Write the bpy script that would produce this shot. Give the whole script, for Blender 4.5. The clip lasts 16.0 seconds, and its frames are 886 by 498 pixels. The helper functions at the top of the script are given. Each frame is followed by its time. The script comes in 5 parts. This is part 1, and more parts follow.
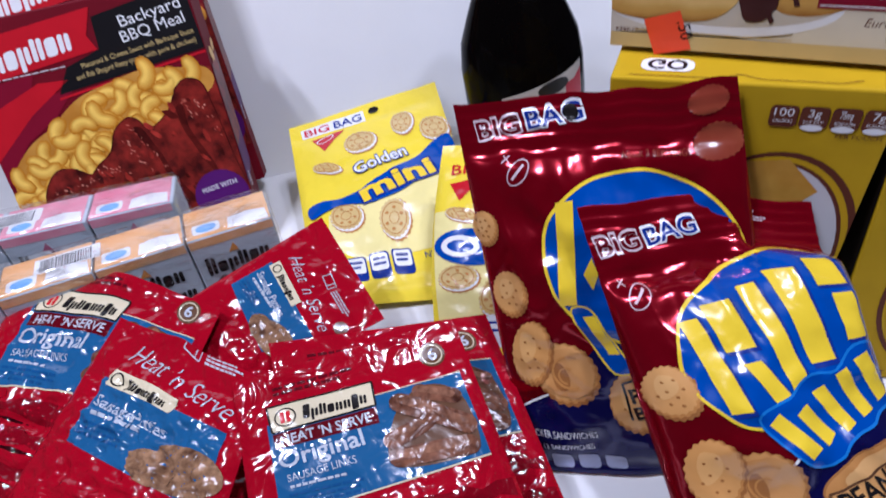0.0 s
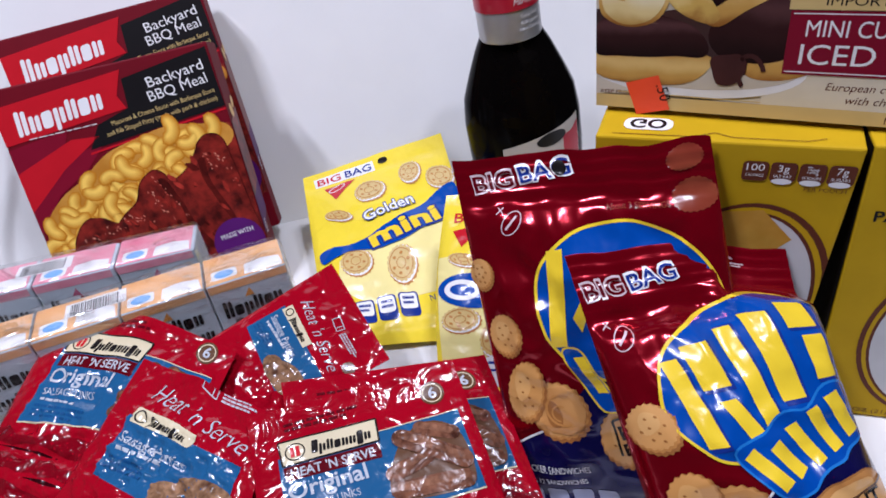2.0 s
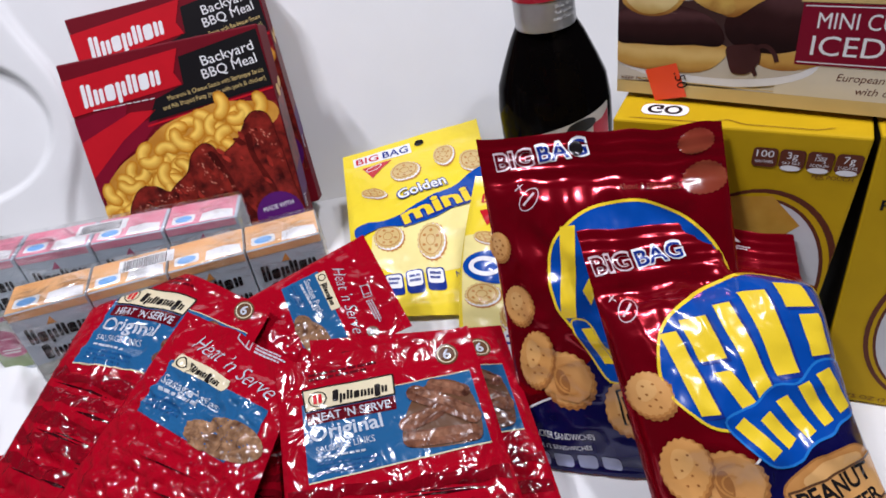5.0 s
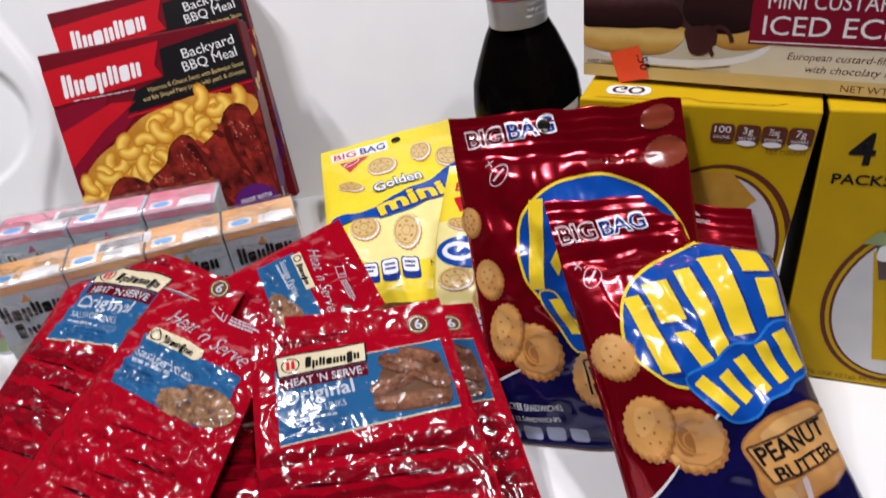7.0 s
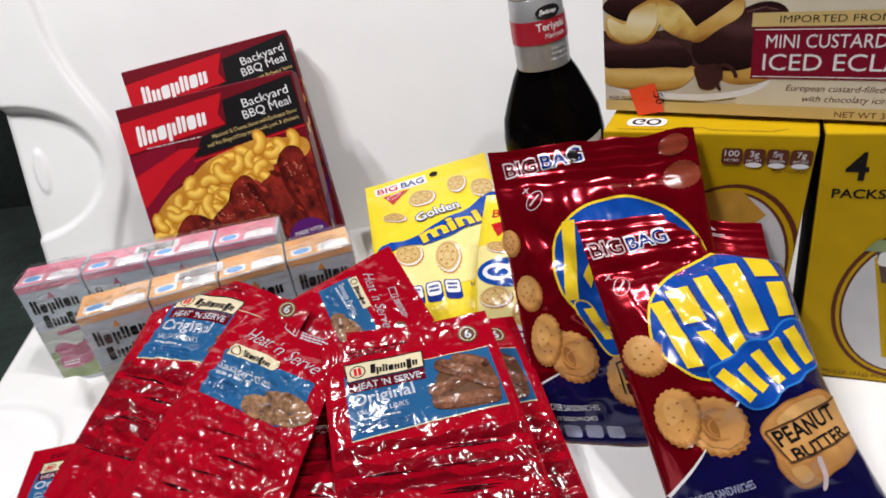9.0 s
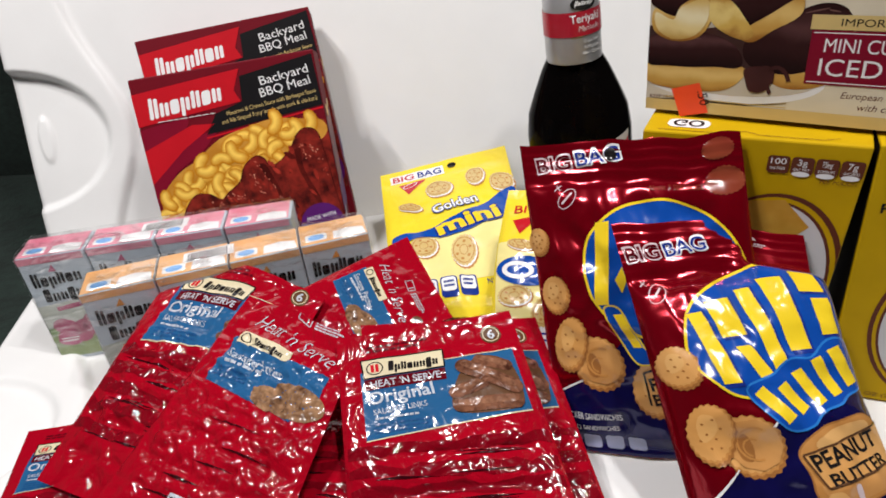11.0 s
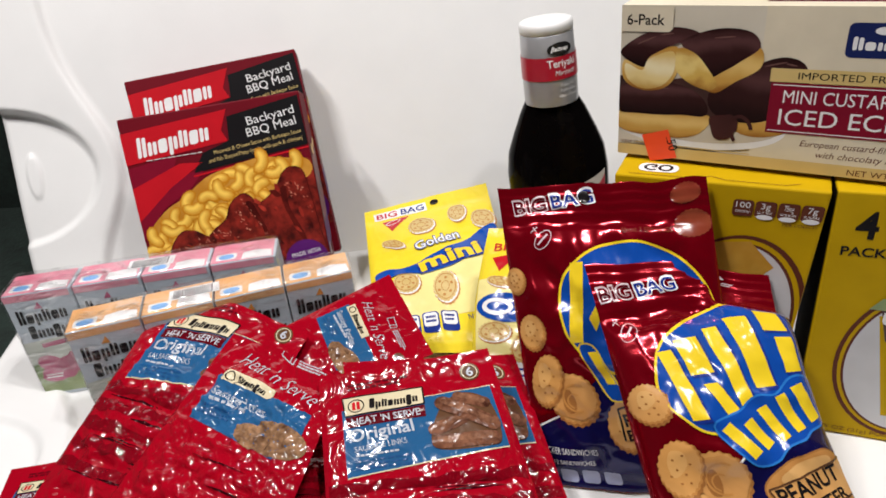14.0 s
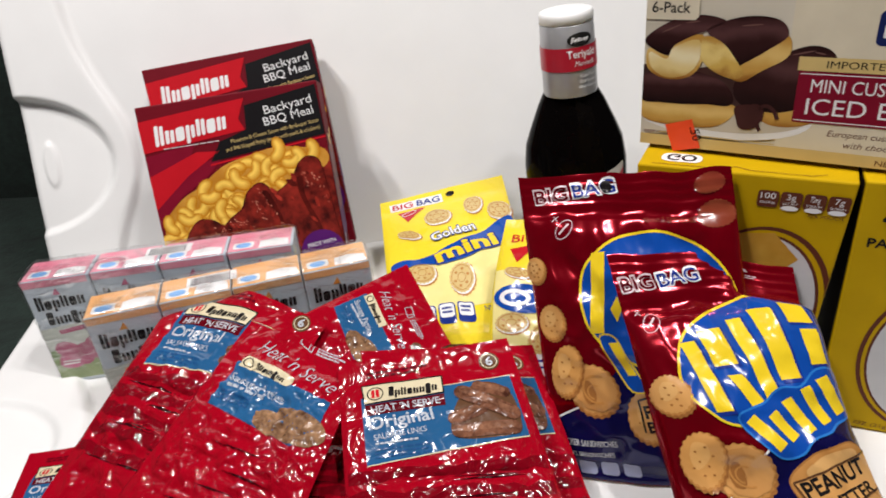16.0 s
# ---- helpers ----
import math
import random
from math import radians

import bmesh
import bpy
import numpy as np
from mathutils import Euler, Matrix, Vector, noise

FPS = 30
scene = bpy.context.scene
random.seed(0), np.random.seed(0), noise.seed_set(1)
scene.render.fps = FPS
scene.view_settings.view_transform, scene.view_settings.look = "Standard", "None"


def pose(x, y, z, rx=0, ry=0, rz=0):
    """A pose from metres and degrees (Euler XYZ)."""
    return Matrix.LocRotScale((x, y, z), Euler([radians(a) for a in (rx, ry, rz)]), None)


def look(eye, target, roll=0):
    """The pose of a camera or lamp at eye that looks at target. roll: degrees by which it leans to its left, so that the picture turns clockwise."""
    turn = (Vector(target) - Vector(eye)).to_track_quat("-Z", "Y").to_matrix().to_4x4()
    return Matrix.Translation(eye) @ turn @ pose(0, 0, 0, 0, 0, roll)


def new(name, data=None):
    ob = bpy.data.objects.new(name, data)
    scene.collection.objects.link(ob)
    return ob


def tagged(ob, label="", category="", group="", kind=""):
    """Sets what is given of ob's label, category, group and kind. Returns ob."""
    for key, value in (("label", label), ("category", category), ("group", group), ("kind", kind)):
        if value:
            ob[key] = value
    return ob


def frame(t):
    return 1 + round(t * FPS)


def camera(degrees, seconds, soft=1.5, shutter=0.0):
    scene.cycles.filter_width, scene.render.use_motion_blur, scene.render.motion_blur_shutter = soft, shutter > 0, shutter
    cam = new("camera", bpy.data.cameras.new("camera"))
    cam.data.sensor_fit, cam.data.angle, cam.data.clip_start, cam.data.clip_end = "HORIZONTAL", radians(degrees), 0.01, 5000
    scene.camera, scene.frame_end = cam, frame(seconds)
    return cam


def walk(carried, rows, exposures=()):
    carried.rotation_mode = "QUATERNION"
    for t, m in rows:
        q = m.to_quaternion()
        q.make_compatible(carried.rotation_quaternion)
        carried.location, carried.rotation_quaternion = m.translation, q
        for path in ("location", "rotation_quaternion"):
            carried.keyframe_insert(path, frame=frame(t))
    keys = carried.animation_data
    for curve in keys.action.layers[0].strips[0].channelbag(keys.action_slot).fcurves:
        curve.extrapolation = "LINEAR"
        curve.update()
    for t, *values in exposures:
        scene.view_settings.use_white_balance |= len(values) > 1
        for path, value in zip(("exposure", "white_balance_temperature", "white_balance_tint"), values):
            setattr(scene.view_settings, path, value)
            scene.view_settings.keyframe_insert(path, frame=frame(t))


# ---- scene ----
cam = camera(65.6, 16.0, soft=1.7, shutter=0.5)
PATH = [
    (0, (0.069, 0.145, 0.322), (-0.064, 1.692, -0.939), -8.3),
    (0.5, (0.067, 0.133, 0.331), (-0.057, 1.735, -0.86), -6.5),
    (1, (0.073, 0.131, 0.332), (-0.083, 1.735, -0.852), -7.9),
    (1.5, (0.072, 0.133, 0.334), (-0.09, 1.728, -0.862), -7.6),
    (2, (0.079, 0.127, 0.34), (-0.087, 1.742, -0.827), -9.1),
    (2.5, (0.079, 0.121, 0.338), (-0.085, 1.742, -0.822), -8.0),
    (3, (0.085, 0.116, 0.348), (-0.085, 1.758, -0.78), -9.0),
    (3.5, (0.084, 0.1, 0.351), (-0.112, 1.772, -0.73), -7.3),
    (4, (0.088, 0.101, 0.341), (-0.111, 1.733, -0.798), -7.6),
    (4.2, (0.09, 0.102, 0.344), (-0.15, 1.711, -0.819), -8.9),
    (6.3, (0.102, 0.091, 0.336), (-0.252, 1.683, -0.822), -9.5),
    (6.5, (0.106, 0.088, 0.335), (-0.277, 1.696, -0.792), -10.9),
    (7, (0.098, 0.076, 0.323), (-0.139, 1.727, -0.781), -7.6),
    (7.5, (0.083, 0.045, 0.309), (-0.14, 1.685, -0.814), -6.0),
    (8, (0.083, 0.023, 0.333), (-0.211, 1.689, -0.733), -8.4),
    (8.5, (0.087, 0.026, 0.345), (-0.228, 1.727, -0.658), -11.4),
    (9, (0.091, 0.028, 0.344), (-0.208, 1.728, -0.666), -10.2),
    (9.2, (0.091, 0.029, 0.346), (-0.187, 1.733, -0.664), -9.0),
    (11.3, (0.065, 0.044, 0.338), (-0.228, 1.73, -0.697), -6.6),
    (11.5, (0.062, 0.043, 0.339), (-0.239, 1.738, -0.678), -6.3),
    (12, (0.057, 0.044, 0.353), (-0.241, 1.776, -0.602), -4.6),
    (12.5, (0.066, 0.052, 0.347), (-0.203, 1.777, -0.629), -4.7),
    (13, (0.072, 0.049, 0.351), (-0.165, 1.781, -0.621), -5.5),
    (13.5, (0.076, 0.041, 0.351), (-0.182, 1.772, -0.618), -6.1),
    (14, (0.076, 0.036, 0.351), (-0.168, 1.769, -0.616), -6.1),
    (14.5, (0.075, 0.036, 0.349), (-0.166, 1.769, -0.619), -6.3),
    (15, (0.075, 0.037, 0.351), (-0.167, 1.771, -0.616), -6.1),
    (15.5, (0.074, 0.039, 0.348), (-0.159, 1.77, -0.627), -6.4),
    (16, (0.068, 0.035, 0.346), (-0.199, 1.762, -0.627), -5.9),
]
# exposure in stops, white balance in kelvin and tint: cool and a little magenta at first, warmer later
EXPOSURES = [(0.0, -0.16, 5300, 23), (0.5, -0.13, 5400, 23), (1.5, -0.12, 5650, 21), (2.5, -0.1, 5500, 21), (3.0, -0.07, 5600, 20), (3.5, -0.06, 6000, 15), (4.2, -0.08, 5850, 17),
             (6.3, -0.1, 5900, 17), (6.6, -0.08, 5950, 17), (7.0, -0.05, 6150, 16), (7.5, -0.04, 5650, 18), (8.0, -0.04, 5800, 18), (8.5, 0.0, 6150, 15), (9.2, 0.0, 6350, 13), (11.3, 0.0, 6450, 12), (12.5, 0.0, 6500, 12), (16.0, 0.0, 6500, 12)]
walk(cam, [(t, look(eye, target, roll)) for t, eye, target, roll in PATH], EXPOSURES)

# ---- light ----
world = bpy.data.worlds.new("room_light")
scene.world = world
world.use_nodes = True
world.node_tree.nodes["Background"].inputs[0].default_value = (0.9, 0.93, 1.0, 1)
world.node_tree.nodes["Background"].inputs[1].default_value = 0.25


def area_lamp(name, eye, target, size, watts, colour):
    data = bpy.data.lights.new(name, "AREA")
    data.shape, data.size, data.energy, data.color = "DISK", size, watts, colour
    ob = new(name, data)
    ob.matrix_world = look(eye, target)
    return ob


# two ceiling fittings of three bulbs each
for cx, cy, watts in ((-0.60, -0.06, 27.0), (0.56, 0.16, 21.0)):
    for k in range(3):
        a = radians(120 * k + 20)
        bx, by = cx + 0.13 * math.cos(a), cy + 0.13 * math.sin(a)
        area_lamp("ceiling_lamp_light", (bx, by, 1.70), (0.5 * bx, 0.35, 0), 0.09, watts / 3, (1.0, 0.975, 0.95))


# ---- materials ----
def mat(name, colour, rough=0.5, metal=0.0, coat=0.0, vary=0.06, grain=60.0, bump=0.0, bump_scale=200.0, second=None, mix_scale=8.0, spec=0.5):
    """A painted, printed or moulded surface: base colour with two scales of variation and a fine relief."""
    m = bpy.data.materials.new(name)
    m.use_nodes = True
    nt = m.node_tree
    b = nt.nodes["Principled BSDF"]
    b.inputs["Roughness"].default_value = rough
    b.inputs["Metallic"].default_value = metal
    b.inputs["Coat Weight"].default_value = coat * 0.6
    b.inputs["Coat Roughness"].default_value = 0.08
    b.inputs["Specular IOR Level"].default_value = spec
    tc = nt.nodes.new("ShaderNodeTexCoord")
    n1 = nt.nodes.new("ShaderNodeTexNoise")
    n1.inputs["Scale"].default_value = grain
    n1.inputs["Detail"].default_value = 5
    n2 = nt.nodes.new("ShaderNodeTexNoise")
    n2.inputs["Scale"].default_value = mix_scale
    n2.inputs["Detail"].default_value = 3
    nt.links.new(tc.outputs["Object"], n1.inputs["Vector"])
    nt.links.new(tc.outputs["Object"], n2.inputs["Vector"])
    ramp = nt.nodes.new("ShaderNodeValToRGB")
    c2 = second or tuple(min(1, c * (1 + 1.5 * vary)) for c in colour)
    c1 = colour if second else tuple(c * (1 - 1.5 * vary) for c in colour)
    ramp.color_ramp.elements[0].color, ramp.color_ramp.elements[1].color = (*c1, 1), (*c2, 1)
    ramp.color_ramp.elements[0].position, ramp.color_ramp.elements[1].position = 0.35, 0.65
    mix = nt.nodes.new("ShaderNodeMath")
    mix.operation = "MULTIPLY_ADD"
    mix.inputs[1].default_value, mix.inputs[2].default_value = 0.5, 0.0
    half = nt.nodes.new("ShaderNodeMath")
    half.operation = "MULTIPLY_ADD"
    half.inputs[1].default_value = 0.5
    nt.links.new(n1.outputs["Fac"], mix.inputs[0])
    nt.links.new(n2.outputs["Fac"], half.inputs[0])
    nt.links.new(mix.outputs[0], half.inputs[2])
    nt.links.new(half.outputs[0], ramp.inputs[0])
    nt.links.new(ramp.outputs[0], b.inputs["Base Color"])
    if bump:
        n3 = nt.nodes.new("ShaderNodeTexNoise")
        n3.inputs["Scale"].default_value, n3.inputs["Detail"].default_value = bump_scale, 2
        n3.inputs["Distortion"].default_value = 0.6
        if coat > 0.5:
            n3.inputs["Detail"].default_value, n3.inputs["Roughness"].default_value = 2.6, 0.4
        nt.links.new(tc.outputs["Object"], n3.inputs["Vector"])
        bp = nt.nodes.new("ShaderNodeBump")
        bp.inputs["Strength"].default_value, bp.inputs["Distance"].default_value = bump, 0.004
        nt.links.new(n3.outputs["Fac"], bp.inputs["Height"])
        nt.links.new(bp.outputs[0], b.inputs["Normal"])
        nt.links.new(bp.outputs[0], b.inputs["Coat Normal"])
    return m


def film(name, colour, rough=0.16, metal=0.0, bump=0.45, scale=45.0, vary=0.05, second=None):
    """Shiny printed packaging film with crinkles."""
    return mat(name, colour, rough, metal, 0.51, vary, 30.0, bump, scale, second, 12.0, 0.35)


def card(name, colour, rough=0.38, vary=0.04, second=None, mix_scale=8.0, grain=60.0):
    """Printed carton board."""
    return mat(name, colour, rough, 0.0, 0.0, vary, grain, 0.03, 90.0, second, mix_scale, 0.12)


# ---- building helpers ----
def mesh_of(verts, faces, smooth=True):
    me = bpy.data.meshes.new("part")
    me.from_pydata([tuple(v) for v in verts], [], faces)
    me.update()
    if smooth:
        me.polygons.foreach_set("use_smooth", [True] * len(me.polygons))
    return me


def part(name, shape, material, parent, label=""):
    """One mesh object under a thing or a part. shape: a bmesh or a mesh, in the thing's own coordinates."""
    if isinstance(shape, bmesh.types.BMesh):
        me = bpy.data.meshes.new(name)
        shape.to_mesh(me)
        shape.free()
    else:
        me = shape
    me.name = name
    if material:
        me.materials.append(material)
    ob = new(name, me)
    ob.parent = parent
    if label:
        ob["label"] = label
    return ob


def thing(name, at, label, category, group="", kind=""):
    ob = new(name)
    ob.location = at
    ob.empty_display_size = 0.02
    return tagged(ob, label, category, group, kind)


def box_bm(size, at=(0, 0, 0), bevel=0.0, turn=None, segments=2):
    bm = bmesh.new()
    bmesh.ops.create_cube(bm, size=1.0)
    bmesh.ops.scale(bm, vec=size, verts=bm.verts)
    if bevel:
        bmesh.ops.bevel(bm, geom=bm.edges[:], offset=bevel, segments=segments, affect="EDGES", profile=0.5)
    if turn:
        bmesh.ops.transform(bm, matrix=turn, verts=bm.verts)
    bmesh.ops.translate(bm, vec=at, verts=bm.verts)
    return bm


# ---- flat shapes, in millimetres on a package's face: x from its left edge, y down from its top edge ----
def rect(x0, y0, x1, y1):
    return [[(x0, y0), (x1, y0), (x1, y1), (x0, y1)]]


def oval(x, y, a, b, turn=0.0, n=28):
    c, s = math.cos(radians(turn)), math.sin(radians(turn))
    pts = [(a * math.cos(2 * math.pi * k / n), b * math.sin(2 * math.pi * k / n)) for k in range(n)]
    return [[(x + c * p - s * q, y + s * p + c * q) for p, q in pts]]


def bar(x0, y0, x1, y1, w):
    d = math.hypot(x1 - x0, y1 - y0)
    nx, ny = -(y1 - y0) / d * w / 2, (x1 - x0) / d * w / 2
    return [[(x0 + nx, y0 + ny), (x1 + nx, y1 + ny), (x1 - nx, y1 - ny), (x0 - nx, y0 - ny)]]


def bars(x, y, w, h, rows, seed=1, fill=0.55):
    """Lines of writing too small to read, as plain bars."""
    rng = random.Random(seed)
    out = []
    for r in range(rows):
        px, top = x, y + h * r / rows
        while px < x + w * rng.uniform(0.8, 1.0):
            l = rng.uniform(0.06, 0.16) * w
            out += rect(px, top, min(px + l, x + w), top + h / rows * fill)
            px += l + 0.025 * w
    return out


def barcode(x, y, w, h, seed=1):
    rng = random.Random(seed)
    out, px = [], x
    while px < x + w - 1:
        l = rng.choice((0.35, 0.6, 0.9))
        out += rect(px, y, px + l, y + h)
        px += l + rng.choice((0.4, 0.7))
    return out


def written(text, x, y, size, width=None, turn=0.0, shear=0.0, fat=0.0, align="LEFT"):
    """Lettering in the built-in font as flat polygons. size: the capitals' height; width: the line's length."""
    cu = bpy.data.curves.new("lettering", "FONT")
    cu.body, cu.resolution_u, cu.offset, cu.shear = text, 3, fat, shear
    ob = bpy.data.objects.new("lettering", cu)
    scene.collection.objects.link(ob)
    bpy.context.view_layer.update()
    me = bpy.data.meshes.new_from_object(ob.evaluated_get(bpy.context.evaluated_depsgraph_get()))
    bpy.data.objects.remove(ob)
    bpy.data.curves.remove(cu)
    co = [(v.co.x, v.co.y) for v in me.vertices]
    polys = [[co[i] for i in p.vertices] for p in me.polygons]
    bpy.data.meshes.remove(me)
    lo, hi = min(c[0] for c in co), max(c[0] for c in co)
    sy = size / 0.69
    sx = width / (hi - lo) if width else sy
    shift = {"LEFT": 0, "CENTER": (hi - lo) / 2, "RIGHT": hi - lo}[align]
    c, s = math.cos(radians(turn)), math.sin(radians(turn))
    out = []
    for p in polys:
        q = [((u - lo - shift) * sx, -v * sy) for u, v in p]
        out.append([(x + c * u - s * v, y + s * u + c * v) for u, v in q])
    return out


class Face:
    """A package's face: place(x, y, lift) gives the point for millimetres x, y and lift."""

    def __init__(self, ob, place, step=0.0, width=0.0, height=0.0):
        self.ob, self.place, self.step, self.width, self.height = ob, place, step, width, height

    def put(self, name, polys, material, layer=1, label="", parent=None):
        bm = bmesh.new()
        seen = {}
        for poly in polys:
            vs = []
            for x, y in poly:
                if self.width and not self.step:
                    x = min(max(x, 0.5), self.width - 0.5)
                key = (round(x, 3), round(y, 3))
                if key not in seen:
                    seen[key] = bm.verts.new((x, y, 0))
                if seen[key] not in vs:
                    vs.append(seen[key])
            if len(vs) > 2:
                try:
                    bm.faces.new(vs)
                except ValueError:
                    pass
        if self.step:
            xs, ys = [v.co.x for v in bm.verts], [v.co.y for v in bm.verts]
            for axis, lo, hi in ((0, min(xs), max(xs)), (1, min(ys), max(ys))):
                k = math.floor(lo / self.step) + 1
                while k * self.step < hi:
                    at = [0, 0, 0]
                    at[axis] = k * self.step
                    no = [0, 0, 0]
                    no[axis] = 1
                    bmesh.ops.bisect_plane(bm, geom=bm.verts[:] + bm.edges[:] + bm.faces[:], plane_co=at, plane_no=no, dist=1e-5)
                    k += 1
            bmesh.ops.triangulate(bm, faces=[f for f in bm.faces if len(f.verts) > 4])
        for v in bm.verts:
            v.co = self.place(v.co.x, v.co.y, (0.28 if self.step else 0.07) * layer)
        bm.normal_update()
        ref = Vector(self.place(10, 10, 5)) - Vector(self.place(10, 10, 0))
        if sum((f.normal.dot(ref) * f.calc_area() for f in bm.faces)) < 0:
            bmesh.ops.reverse_faces(bm, faces=bm.faces[:])
        for f in bm.faces:
            f.smooth = bool(self.step)
        ob = part(name, bm, material, parent or self.ob, label)
        if len(polys) > (4 if "writing" in name else 8) and "lettering" not in name and "outline" not in name:
            ob["kind"] = "stuff"
        return ob


class EasedFace(Face):
    """The face of a pouch whose right side is drawn in, with the print spread as on a straight one."""

    def put(self, name, polys, material, layer=1, label="", parent=None):
        eased = [[(min(x / (1 - NIP * math.sin(math.pi * y / self.height)), self.width - 0.4), y) for x, y in q] for q in polys]
        return super().put(name, eased, material, layer, label, parent)


def frame_of(tl, tr, down):
    """Orthogonal face axes: along the top edge, down the face, and out of it."""
    tl, tr, down = Vector(tl), Vector(tr), Vector(down)
    ex = (tr - tl).normalized()
    ey = (down - down.dot(ex) * ex).normalized()
    return ex, ey, ey.cross(ex).normalized()


def carton(name, tl, ex, ey, w, h, d, material, label, category, group="", taper=0.0):
    """A closed carton whose front's top left corner is tl; w along ex, h along ey, d away from the front; taper: how far its lower right edge is pushed in. Returns thing, front, top and right faces."""
    tl = Vector(tl)
    out = ey.cross(ex).normalized()
    base = tl + ex * w / 2 + ey * h - out * d / 2
    ob = thing(name, base, label, category, group)
    m = Matrix((ex, -ey, out)).transposed().to_4x4()
    centre = tl + ex * w / 2 + ey * h / 2 - out * d / 2 - base
    bm = box_bm((w, h, d), bevel=min(0.0012, d / 8), segments=2)
    for v in bm.verts:
        v.co.x -= taper * (0.5 + v.co.x / w) * (0.5 - v.co.y / h)
        v.co += Vector((noise.noise(v.co * 30 + Vector((len(label), 0, 0))), noise.noise(v.co * 27), noise.noise(v.co * 25))) * 0.0006
    bmesh.ops.transform(bm, matrix=Matrix.Translation(centre) @ m, verts=bm.verts)
    body = part("carton_body", bm, material, ob)
    o = tl - base

    def front(x, y, lift):
        return o + (ex * x * (1 - taper / w * y / (1000 * h)) + ey * y + out * (lift + 0.35)) / 1000

    def top(x, y, lift):
        return o + (ex * x - out * y - ey * (lift + 0.35)) / 1000

    def right(x, y, lift):
        return o + ex * w + (-out * x + ey * y + ex * (lift + 0.35)) / 1000

    def left(x, y, lift):
        return o - out * d + (out * x + ey * y - ex * (lift + 0.35)) / 1000

    return ob, Face(ob, front, 0.0, 1000 * w, 1000 * h), Face(ob, top), Face(ob, right), Face(ob, left)


def smooth01(x):
    x = min(1.0, max(0.0, x))
    return x * x * (3 - 2 * x)


